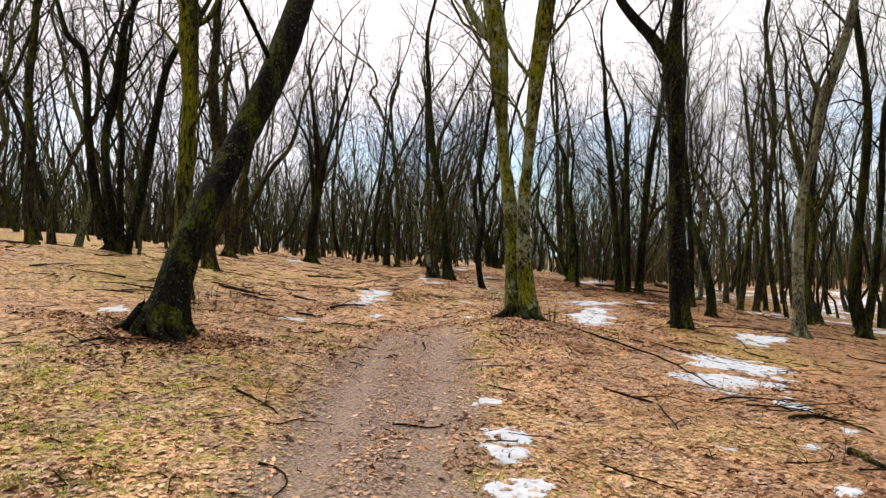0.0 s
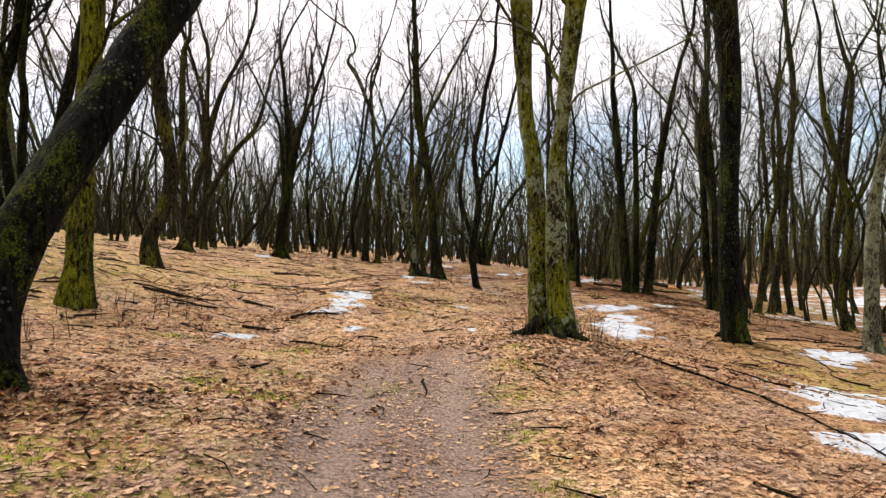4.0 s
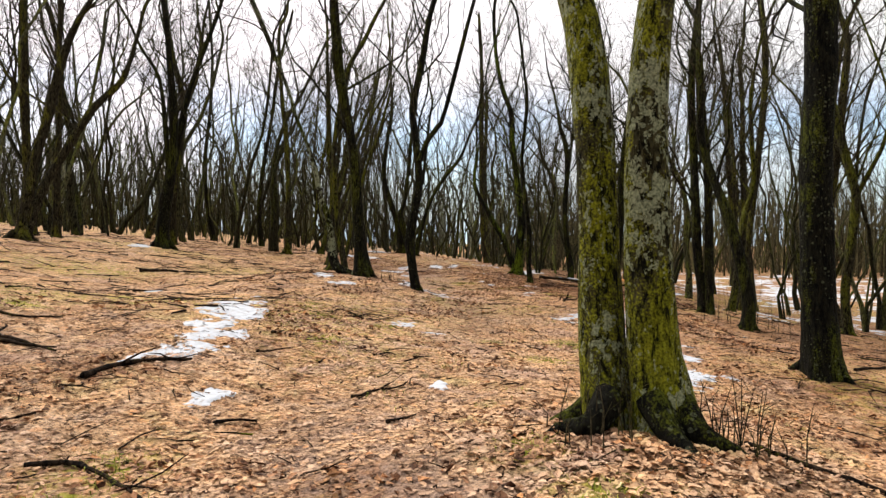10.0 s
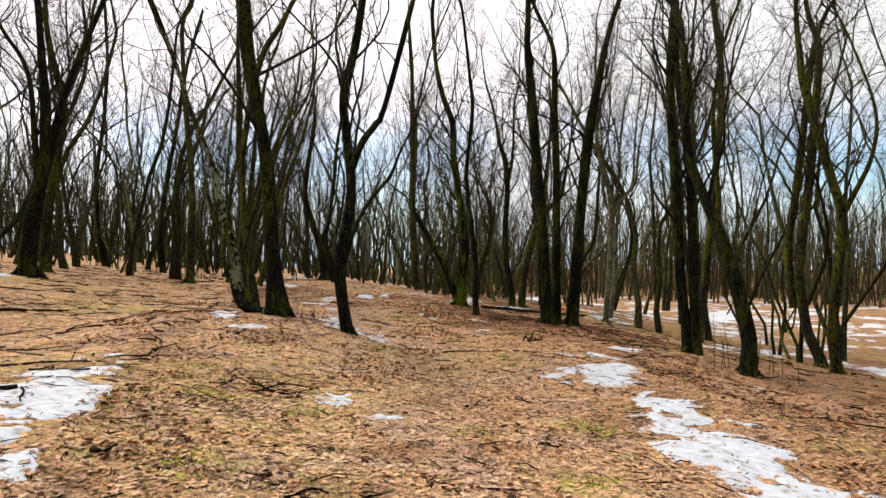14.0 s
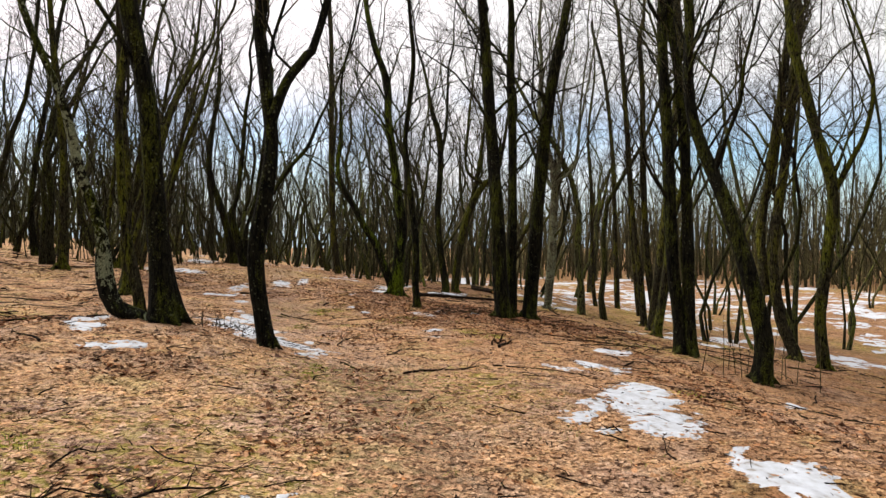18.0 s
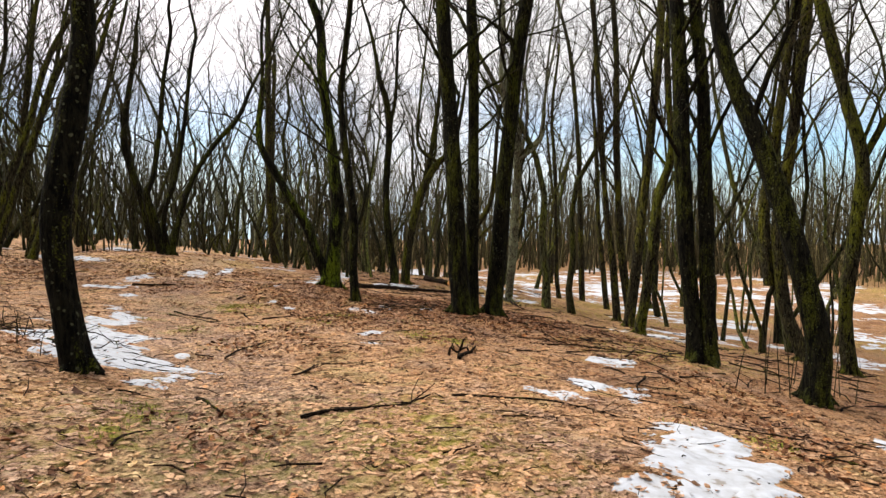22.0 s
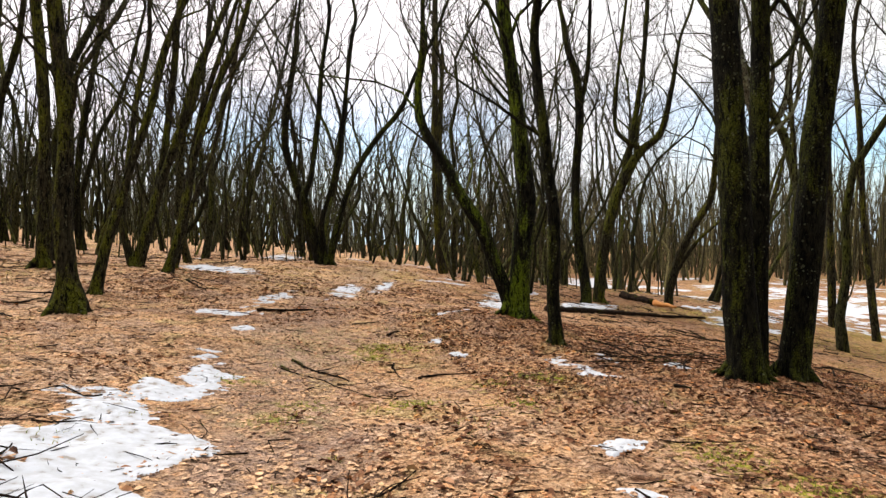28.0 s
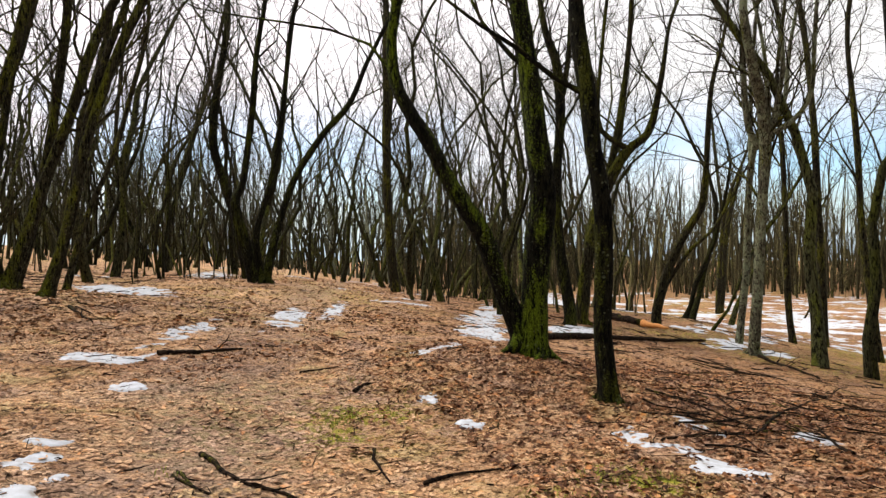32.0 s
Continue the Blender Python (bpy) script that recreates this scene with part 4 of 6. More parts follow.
wood_tree(16.4, 44.7, -37.1, 'bark', [[(-0.05, 0.45, 0.232), (0.35, 1.99, 0.18), (0.87, 3.08, 0.161), (1.29, 3.79, 0.174), (1.43, 4.69, 0.142), (1.54, 6.48, 0.11), (1.64, 7.73, 0.094), (1.98, 9.14, 0.077), (2.15, 10.55, 0.062)], [(-0.12, 0.52, 0.116), (0.52, 1.81, 0.081), (1.03, 2.54, 0.08), (1.62, 3.07, 0.071), (2.12, 3.95, 0.062), (2.45, 4.65, 0.046)]])
wood_tree(16.2, 40.5, -44.4, 'lichen', [[(-0, 0.07, 0.202), (0.07, 1.4, 0.151), (0.15, 2.87, 0.138), (0.22, 4.19, 0.15), (0.29, 5.44, 0.174)], [(0.27, 5.37, 0.112), (-0.04, 5.76, 0.095), (-0.19, 6.75, 0.089), (-0.23, 7.95, 0.077), (-0.26, 9.45, 0.064), (-0.35, 10.37, 0.052)], [(0.32, 5.48, 0.087), (0.36, 6.39, 0.075), (0.31, 7.43, 0.062), (0.18, 8.49, 0.05)], [(0.39, 5.54, 0.112), (0.57, 6.52, 0.086), (0.7, 7.53, 0.073), (0.6, 8.72, 0.061), (0.51, 9.32, 0.049)], [(0.49, 5.72, 0.086), (1.01, 6.11, 0.072), (1.33, 6.73, 0.065), (1.4, 8.01, 0.059), (1.48, 9.15, 0.047)]])
wood_tree(22.06, 44.69, -47.2, 'bark', [[(-0, -0.05, 0.216), (-0.17, 1.41, 0.15), (-0.24, 4.21, 0.126), (-0.31, 6.62, 0.118), (-0.48, 9.26, 0.102), (-0.28, 11.46, 0.084)]])
wood_tree(23, 42.27, -52.7, 'bark', [[(-0, -0.06, 0.271), (-0.24, 2.2, 0.159), (-0.46, 4.4, 0.146), (-0.52, 6.25, 0.132), (-0.66, 8.48, 0.119), (-0.81, 10.37, 0.105), (-0.72, 11.85, 0.089)]])
wood_tree(35.49, 63.45, -41.7, 'bark', [[(-0, -0.08, 0.257), (0.2, 4.16, 0.205), (0.47, 6.9, 0.17), (1.12, 9.22, 0.135)]])
wood_tree(-0.6, 35.5, 18.4, 'olive', [[(-0.04, 0.17, 0.327), (-0.07, 0.55, 0.189), (-0.11, 1.24, 0.157), (-0.12, 2, 0.15), (-0.08, 2.86, 0.151), (-0.13, 3.7, 0.15), (-0.19, 4.45, 0.142), (-0.24, 5.11, 0.128)]], foot=1.7)
wood_tree(-0.88, 37.89, 16.3, 'olive', [[(-0.02, -0, 0.139), (0.17, 0.93, 0.11), (0.43, 1.79, 0.104), (0.64, 2.66, 0.101), (0.99, 3.78, 0.094), (1.24, 4.91, 0.086), (1.54, 5.85, 0.073)]])
wood_tree(-1.32, 43.27, 13.1, 'olive', [[(-0.04, -0.03, 0.281), (0.27, 0.96, 0.149), (0.65, 2.34, 0.139), (1.18, 4.07, 0.129), (1.62, 5.67, 0.118), (2.28, 7.34, 0.1), (2.66, 8.36, 0.087)], [(-0.09, -0, 0.153), (-0.33, 1.26, 0.101), (-0.2, 2.76, 0.095), (0, 4.57, 0.09), (0.34, 6.42, 0.078)]])
wood_tree(-0.14, 41.32, 10.7, 'bark', [[(-0, -0.03, 0.13), (0.21, 0.79, 0.102), (0.36, 1.62, 0.096), (0.53, 2.72, 0.091), (0.79, 4.12, 0.08), (1.31, 5.85, 0.069), (1.64, 7.02, 0.058)]])
wood_tree(-0.14, 41.19, 13.1, 'olive', [[(0, -0.02, 0.157), (0.23, 0.79, 0.12), (0.46, 1.78, 0.113), (0.64, 2.9, 0.11), (0.95, 4.05, 0.104), (1.31, 5.13, 0.097), (1.76, 6.26, 0.09)]])
wood_tree(-1.39, 43.73, 15.2, 'olive', [[(0, -0.04, 0.267), (0.26, 0.9, 0.182), (0.52, 2.18, 0.165), (0.78, 3.88, 0.147), (0.96, 5.47, 0.138), (1.06, 6.81, 0.129)]], 0.8)
wood_tree(-0.57, 45, 11.7, 'bark', [[(0, -0, 0.102), (0.26, 1.22, 0.081), (0.56, 2.21, 0.076), (0.99, 3.37, 0.072), (1.37, 4.85, 0.068), (1.76, 6.66, 0.057)]])
wood_tree(-0.73, 66.56, 5.6, 'dark', [[(-0.17, -0.07, 0.411), (-1.07, 2.01, 0.268), (-1.64, 3.87, 0.238), (-1.94, 6.97, 0.197), (-1.68, 11.06, 0.159), (-1.42, 14.86, 0.133)], [(0.29, -0.07, 0.387), (0.81, 2.36, 0.28), (1.39, 4.95, 0.255), (2.28, 8.26, 0.231), (3.19, 12.31, 0.191), (3.86, 15.74, 0.164)]], 0.75)
wood_tree(4.17, 49.3, -2.7, 'dark', [[(-0.16, 0.22, 0.307), (-0.52, 1.53, 0.219), (-0.79, 2.64, 0.184), (-0.53, 3.39, 0.135), (-0.27, 5.46, 0.119), (-0.1, 7.73, 0.102), (0.17, 9.64, 0.086)], [(0.23, 0.22, 0.207), (0.56, 1.72, 0.147), (1.1, 3.44, 0.132), (2.04, 5.01, 0.117), (3, 6.23, 0.11), (3.59, 7.65, 0.092), (4.38, 9.31, 0.075)], [(0.02, 0.22, 0.188), (-0.08, 1.72, 0.12), (0.37, 3.42, 0.112), (0.73, 5.9, 0.105), (1, 8.59, 0.088)]])
wood_tree(10.7, 56.13, -14.7, 'olive', [[(0.03, -0.03, 0.174), (-0.26, 1.75, 0.149), (-0.4, 4.38, 0.149), (-0.45, 7.01, 0.137), (-0.27, 10.44, 0.112)]])
wood_tree(-2.89, 41.05, 5.1, 'olive', [[(0, -0.05, 0.283), (0.03, 2.34, 0.218), (-0.02, 4.78, 0.196), (-0.29, 7.7, 0.151), (-0.43, 10.63, 0.119)]], 0.75)
wood_tree(-8.74, 54.15, 11.3, 'dark', [[(0, -0.07, 0.523), (-0.39, 2.24, 0.288), (-0.57, 5.3, 0.23), (-0.24, 8.75, 0.203), (-0.12, 12.2, 0.174), (-0.31, 15.61, 0.145)]], 0.7)
wood_tree(-5.45, 52.86, 7.2, 'dark', [[(0, -0.07, 0.595), (-0.21, 2.43, 0.326), (0.17, 5.83, 0.269), (0.62, 8.59, 0.241), (1.07, 12.07, 0.213), (1.85, 15.29, 0.185)]], 0.62)
wood_tree(10.15, 54.51, -13.6, 'bark', [[(0, -0.04, 0.295), (-0.32, 3.21, 0.239), (-0.42, 7.88, 0.221), (-0.44, 13.73, 0.184), (-0.65, 17.64, 0.147)]])
wood_tree(3.89, 53.37, -5.6, 'dark', [[(0.11, -0.01, 0.341), (-0.37, 2.17, 0.272), (-0.92, 3.98, 0.254), (-1.28, 5.79, 0.202), (-0.77, 9.81, 0.169)]])
wood_tree(-8.26, 41.45, 16.7, 'olive', [[(-0.05, -0.07, 0.357), (-0.02, 2.16, 0.212), (0.22, 4.26, 0.198), (0.45, 6.79, 0.183), (0, 8.8, 0.147)], [(0.37, 6.78, 0.133), (0.89, 8.14, 0.102), (1.23, 9.7, 0.078)]])
wood_tree(17.69, 42.62, -34.1, 'lichen', [[(0, -0.09, 0.291), (0.22, 2.26, 0.179), (0.32, 4.89, 0.167), (0.59, 6.32, 0.167), (1.23, 7.02, 0.132), (1.45, 8.91, 0.099), (1.89, 11.26, 0.076)], [(0.38, 5.37, 0.122), (0.41, 7.99, 0.1), (0.62, 10.37, 0.089)]], 0.75)
wood_tree(36.57, 64.24, -37.7, 'bark', [[(-0.09, -0.11, 0.355), (0.2, 4.56, 0.265), (0.42, 6.47, 0.243), (1.09, 9.34, 0.176)], [(0.33, 5.52, 0.199), (-0.16, 9.36, 0.155), (-0.57, 13.7, 0.134)]])
wood_tree(14.48, 69.45, -14.8, 'bark', [[(-0.37, -0, 0.308), (-0.85, 3.77, 0.263), (-1.05, 8.47, 0.241), (-0.89, 15.52, 0.197)]])


# the wood farther off: a few kinds of tree, set out many times
def far_shape(seed, stems, tall, thick, sway, gap, kids):
    """Stems, branches and twigs of a slender tree."""
    rng = np.random.default_rng(seed)
    limbs, twigs, trunks = Wood(), Wood(), []
    for s in range(stems):
        a = rng.uniform(0, 6.28)
        way = np.array([math.cos(a) * sway * (0.4 + s), math.sin(a) * sway * (0.4 + s), 1.0])
        pts = [np.array([0.12 * s * math.cos(a), 0.12 * s * math.sin(a), -0.4])]
        for k in range(12):
            way = unit(way * np.array([0.9, 0.9, 1]) + rng.normal(0, 0.22, 3) + np.array([0, 0, 0.14]))
            pts.append(pts[-1] + way * tall / 12)
        r = thick * (1 if s == 0 else rng.uniform(0.55, 0.9))
        radii = np.concatenate(([r * 1.5, r * 1.05], np.linspace(r * 0.95, 0.015, 11)))
        w = Wood()
        w.tube(pts, radii, 7 if kids[1] else 4)
        trunks.append(w)
        crown(rng, lambda: limbs, twigs, np.array(pts), radii, tall * 0.28, gap, sides=(3, 3, 3), kids=kids, bends=(6, 4, 2) if kids[1] else (5, 3, 2))
    return trunks, limbs, twigs


def set_in(into, w, a, size, px, py, z):
    v, q = np.concatenate(w.verts) * size, np.concatenate(w.quads)
    v = np.column_stack((v[:, 0] * math.cos(a) - v[:, 1] * math.sin(a) + px, v[:, 0] * math.sin(a) + v[:, 1] * math.cos(a) + py, v[:, 2] + z))
    into.verts.append(v)
    into.quads.append(q + into.count)
    into.count += len(v)


def far_kind(*shape):
    root = tagged(new("tree"), "slender bare tree of the farther wood", "tree", "trees of the farther wood")
    trunks, limbs, twigs = far_shape(*shape)
    for s, w in enumerate(trunks):
        w.object("trunk" if s == 0 else "stem", BARKS["far"], root)
    top = Wood()
    set_in(top, limbs, 0, 1, 0, 0, 0)
    set_in(top, twigs, 0, 1, 0, 0, 0)
    tagged(top.object("crown", BARKS["twig"], root), kind="stuff")
    return root


KINDS = [far_kind(k, 1 + (k % 3 == 1) + (k % 5 == 2), 13.5 + (k * 37 % 50) / 10, (0.05, 0.085, 0.06, 0.11, 0.07, 0.13)[k % 6], 0.08 + 0.08 * (k % 4), 0.72, (6, 3)) for k in range(12)]
THIN = [far_shape(60 + k, 1 + (k % 3 == 1), 13 + k % 5, (0.06, 0.09, 0.12)[k % 3], 0.12 + 0.12 * (k % 3), 1.1, (4, 0)) for k in range(9)]
FAR_PLACES = []
f_rng = np.random.default_rng(11)


def wooded(x, y):
    """How thickly trees stand at a place that is none of the nearer ones."""
    off = abs(x - float(trail(y)))
    # unseen trees behind the start, added only to shape the light
    if y < -4:
        return 0.3 if off > 3 else 0
    if off < (3.0 if y > 48 else 5.5) and y < 60:
        return 0
    if y < 44 and -11 < x < 17:
        return 0
    if 27 < x < 62 and 36 < y < 88 and y > 36 + (x - 27) * 0.2:
        return 0.04
    if x > 17 and y < 72:
        return 0.5 if x < 27 else 0.3 if x < 44 else 0.85
    if x < -11 and y < 14:
        return 0.3
    return 0.62 if x < -9 else 0.85


for cy in np.arange(-22, 112, 2.4):
    for cx in np.arange(-64, 92, 2.4):
        px, py = cx + f_rng.uniform(-1.1, 1.1), cy + f_rng.uniform(-1.1, 1.1)
        if f_rng.random() > wooded(px, py) * (1.0 if math.hypot(px, py - 15) < 62 else 0.7):
            continue
        if abs(math.degrees(math.atan2(px, py + 6))) > 58 and f_rng.random() < 0.6:
            continue
        if min((px - a) ** 2 + (py - b) ** 2 for a, b in STEMS) < 1.6:
            continue
        FAR_PLACES.append((px, py))
FAR_PLACES.sort(key=lambda p: math.hypot(p[0] - 1, p[1] - 22) + (40 if p[1] < 4 else 0))
NEAR_COUNT = 280
for k, (px, py) in enumerate(FAR_PLACES[:NEAR_COUNT]):
    kind = KINDS[k if k < len(KINDS) else int(f_rng.integers(len(KINDS)))]
    size = f_rng.uniform(0.85, 1.15)
    m = pose(px, py, float(gz(px, py)), f_rng.uniform(-3, 3), f_rng.uniform(-3, 3), f_rng.uniform(0, 360)) @ Matrix.Diagonal((size, size, size, 1))
    if k < len(KINDS):
        kind.matrix_basis = m
    else:
        copy_thing(kind, m)

# the rest of the wood, and its far edge
edge_trunks, edge_twigs = Wood(), Wood()
valley_trunks, valley_twigs = Wood(), Wood()


def edge_of(x, y):
    return (valley_trunks, valley_twigs) if x > 12 + 0.1 * y else (edge_trunks, edge_twigs)


for px, py in FAR_PLACES[NEAR_COUNT:]:
    trunks, limbs, twigs = THIN[int(f_rng.integers(len(THIN)))]
    a, size, z = f_rng.uniform(0, 6.28), f_rng.uniform(0.8, 1.2), float(gz(px, py))
    e_trunks, e_twigs = edge_of(px, py)
    for w in trunks:
        set_in(e_trunks, w, a, size, px, py, z)
    set_in(e_twigs, limbs, a, size, px, py, z)
    if twigs.count:
        set_in(e_twigs, twigs, a, size, px, py, z)
ring_trunks, ring_twigs = Wood(), Wood()
for k in range(2600):
    a, d = f_rng.uniform(-1.25, 1.25), f_rng.uniform(80, 150)
    px, py = d * math.sin(a) + 4, 10 + d * math.cos(a)
    z = float(land(px, py))
    tall, tilt = f_rng.uniform(10, 16), f_rng.normal(0, 0.7, 2)
    mid = (px + tilt[0], py + tilt[1], z + tall * 0.5)
    tip = (px + tilt[0] * 2.2 + f_rng.normal(0, 0.5), py + tilt[1], z + tall)
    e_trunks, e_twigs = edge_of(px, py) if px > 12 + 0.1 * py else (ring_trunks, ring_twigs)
    e_trunks.tube([(px, py, z - 0.3), mid, tip], [f_rng.uniform(0.1, 0.2), 0.09, 0.02], 3)
    for b in range(7):
        h = f_rng.uniform(0.3, 0.95)
        p = np.array([px + tilt[0] * 2 * h, py + tilt[1] * h, z + tall * h])
        q = p + np.array([f_rng.normal(0, 0.9), f_rng.normal(0, 0.5), f_rng.uniform(0.8, 2.4)])
        e_twigs.tube([p, q], [0.03, 0.01], 3)
# young growth between the trees, thickest in the valley
for k in range(4200):
    if k % 3:
        px, py = f_rng.uniform(24, 90), f_rng.uniform(24, 112)
        if px < 62 and 30 < py < 88:
            continue
    else:
        px, py = f_rng.uniform(-60, 20), f_rng.uniform(48, 100)
        if abs(px - float(trail(py))) < 3:
            continue
    z, tall, tilt = float(gz(px, py)), f_rng.uniform(2.5, 7.5), f_rng.normal(0, 0.55, 2)
    line = [np.array([px, py, z - 0.1]), np.array([px + tilt[0] * 0.3, py + tilt[1] * 0.3, z + tall * 0.4]), np.array([px + tilt[0], py + tilt[1], z + tall])]
    e_trunks, e_twigs = edge_of(px, py)
    e_trunks.tube(line, [0.03, 0.022, 0.006], 3)
    for b in range(8):
        h = f_rng.uniform(0.25, 0.9)
        p = line[1] + (line[2] - line[1]) * (h - 0.4) / 0.6 if h > 0.4 else line[0] + (line[1] - line[0]) * h / 0.4
        q = p + np.array([f_rng.normal(0, 0.55), f_rng.normal(0, 0.55), f_rng.uniform(0.4, 1.5)])
        e_twigs.tube([p, q], [0.012, 0.004], 3)
woods = tagged(edge_trunks.object("far_woods", BARKS["far"]), "dense dark far trunks of the bare winter wood", "woods", kind="stuff")
tagged(edge_twigs.object("crown", BARKS["twig"], woods), kind="stuff")
woods = tagged(ring_trunks.object("farthest_woods", BARKS["pale"]), "grey trunks at the far edge of the wood, paled for haze", "woods", kind="stuff")
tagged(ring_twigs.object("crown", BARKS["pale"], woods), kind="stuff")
woods = tagged(valley_trunks.object("valley_woods", BARKS["brown"]), "dense tan-brown slender trunks across the snowy valley, lightened for haze", "woods", kind="stuff")
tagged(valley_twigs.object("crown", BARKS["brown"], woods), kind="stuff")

# ---- old snow ----
SNOWS = []


VALLEY = []


def snow(x, y, long_, wide, turn, thin=0.0, valley=False):
    """A thawing patch with a ragged, thin edge, wasted through in places."""
    SNOWS.append((x, y, long_, wide, turn))
    seed = len(SNOWS)
    long_, wide = long_ * 1.04, wide * 1.04
    step = min(max(min(long_, wide) / 16, 0.02), 0.3)
    nu, nv = int(2.6 * long_ / step) + 2, int(2.6 * wide / step) + 2
    nu, nv = (min(nu, 34), min(nv, 26)) if valley else (min(nu, 230), min(nv, 130))
    u, v = np.meshgrid(np.linspace(-1.3, 1.3, nu), np.linspace(-1.3, 1.3, nv))
    ca, sa = math.cos(radians(turn)), math.sin(radians(turn))
    px, py = x + ca * u * long_ - sa * v * wide, y + sa * u * long_ + ca * v * wide
    coarse = 1.1 / max(min(wide, 1.0), 0.16)
    sx, sy = px + 0.3 * (fbm(px * 1.6, py * 1.6, seed + 1) - 0.5), py + 0.3 * (fbm(px * 1.6, py * 1.6, seed + 2) - 0.5)
    rag = fbm(sx * coarse, sy * coarse, seed, 5) - 0.5
    holes = fbm(sx * 3.4, sy * 5.0, seed + 8, 4)
    full = 0.95 - (u * u + v * v) - thin + 4.0 * rag
    full = full - 6.0 * np.clip(holes - 0.485 - 0.1 * np.clip(full, 0, 1), 0, 1)
    thick = 0.014 * np.clip(full, 0, 1) * min(1.0, 0.35 + min(long_, wide)) + 0.004
    keep = full > 0
    z = gz(px, py) + thick + 0.022 * (fbm(px * 3, py * 3, seed, 3) - 0.5) * np.clip(full * 3, 0, 1)
    z = np.where(keep, z, gz(px, py) - 0.006)
    i = np.arange(nu * nv).reshape(nv, nu)
    quads = np.stack((i[:-1, :-1], i[:-1, 1:], i[1:, 1:], i[1:, :-1]), -1).reshape(-1, 4)
    quads = quads[keep.ravel()[quads].sum(1) >= 2]
    if len(quads) == 0:
        return None
    verts = np.stack((px, py, z), -1).reshape(-1, 3)
    island = np.arange(nu * nv)
    while True:
        low = island[quads].min(1)
        after = island.copy()
        np.minimum.at(after, quads.ravel(), np.repeat(low, 4))
        if (after == island).all():
            break
        island = after
    for mark in np.unique(island[quads[:, 0]]):
        own = quads[island[quads[:, 0]] == mark]
        if len(own) < 14:
            continue
        used = np.unique(own)
        renum = np.zeros(nu * nv, int)
        renum[used] = np.arange(len(used))
        if valley:
            VALLEY.append((verts[used], renum[own]))
            continue
        mid = verts[used].mean(0)
        mid[2] = float(gz(mid[0], mid[1]))
        ob = new("snow_patch", mesh_of("snow_patch", verts[used] - mid, renum[own], SNOW))
        ob.location = mid
        area = len(own) * (2.6 * long_ / nu) * (2.6 * wide / nv)
        size = "large" if area > 1.5 else "small" if area < 0.15 else "ragged"
        tagged(ob, size + " thawing patch of old white snow lying on leaves", "snow", "thawing snow patches")


snow(0.50, 6.99, 0.24, 0.11, 66)
snow(0.57, 5.51, 0.61, 0.22, 84)
snow(0.55, 4.52, 0.31, 0.16, 45)
snow(5.25, 21.55, 1.5, 0.45, 55)
snow(4.78, 10.87, 2.07, 0.97, 60)
snow(4.32, 8.01, 0.35, 0.17, 72)
snow(8.00, 16.23, 0.97, 0.56, -136)
snow(3.57, 6.24, 0.33, 0.13, 48)
snow(2.58, 5.90, 0.15, 0.06, -165)
snow(4.38, 6.98, 0.18, 0.10, 60)
snow(3.18, 5.05, 0.27, 0.08, 54)
snow(-3.08, 12.97, 0.50, 0.21, 68)
snow(-5.19, 10.26, 0.60, 0.26, 109)
snow(-2.02, 18.58, 2.64, 0.43, 93)
snow(-2.36, 15.60, 0.34, 0.09, 68)
snow(-1.50, 14.75, 0.29, 0.13, 76)
snow(-8.44, 36.84, 0.79, 0.29, 92)
snow(0.59, 15.26, 0.22, 0.09, 79)
snow(4.22, 17.74, 2.02, 0.60, 78)
snow(-4.39, 23.93, 0.42, 0.22, 117)
snow(1.13, 18.96, 0.35, 0.15, 46)
snow(0.67, 19.67, 0.33, 0.17, 60)
snow(4.21, 21.32, 0.40, 0.20, -148)
snow(4.50, 20.70, 0.57, 0.11, 175)
snow(5.42, 21.92, 0.56, 0.18, 83)
snow(5.04, 21.08, 0.28, 0.18, 99)
snow(-0.30, 24.37, 0.38, 0.15, -179)
snow(-0.81, 27.01, 1.89, 0.28, 91)
snow(29.24, 56.78, 10.55, 1.01, 55)
snow(8.91, 22.47, 0.40, 0.13, -150)
snow(1.6, 27.6, 2.5, 0.78, 97)
snow(1.9, 30.7, 0.9, 0.33, 75)
snow(8.20, 25.90, 0.46, 0.32, 45)
snow(6.50, 24.31, 0.71, 0.44, -153)
snow(1.95, 26.11, 0.59, 0.26, -141)
snow(2.54, 27.11, 0.18, 0.08, 89)
snow(5.37, 28.26, 0.27, 0.16, -149)
snow(5.10, 27.36, 0.24, 0.11, 107)
snow(6.49, 31.38, 0.65, 0.26, 91)
snow(7.27, 32.11, 0.42, 0.15, 92)
snow(8.03, 31.40, 0.27, 0.17, 80)
snow(5.17, 33.63, 0.24, 0.12, 72)
snow(5.30, 32.88, 0.15, 0.13, 69)
snow(9.49, 42.54, 7.04, 0.60, 66)
snow(5.99, 35.82, 0.65, 0.18, 48)
snow(11.78, 42.21, 2.52, 0.56, 50)
snow(1.88, 32.05, 0.28, 0.10, 69)
snow(1.90, 32.60, 0.18, 0.09, -142)
snow(2.16, 34.27, 0.22, 0.17, 172)
snow(1.85, 35.53, 0.72, 0.40, 166)
snow(2.49, 37.95, 1.29, 0.24, 71)
snow(4.32, 40.32, 1.92, 0.35, 80)
snow(5.56, 42.35, 2.44, 0.21, 76)
snow(0.83, 45.26, 1.71, 0.91, 123)
snow(2.54, 58.36, 5.33, 0.67, 89)
snow(37.47, 57.27, 8.74, 2.32, 46)
snow(33.01, 62.42, 5.92, 0.90, 56)


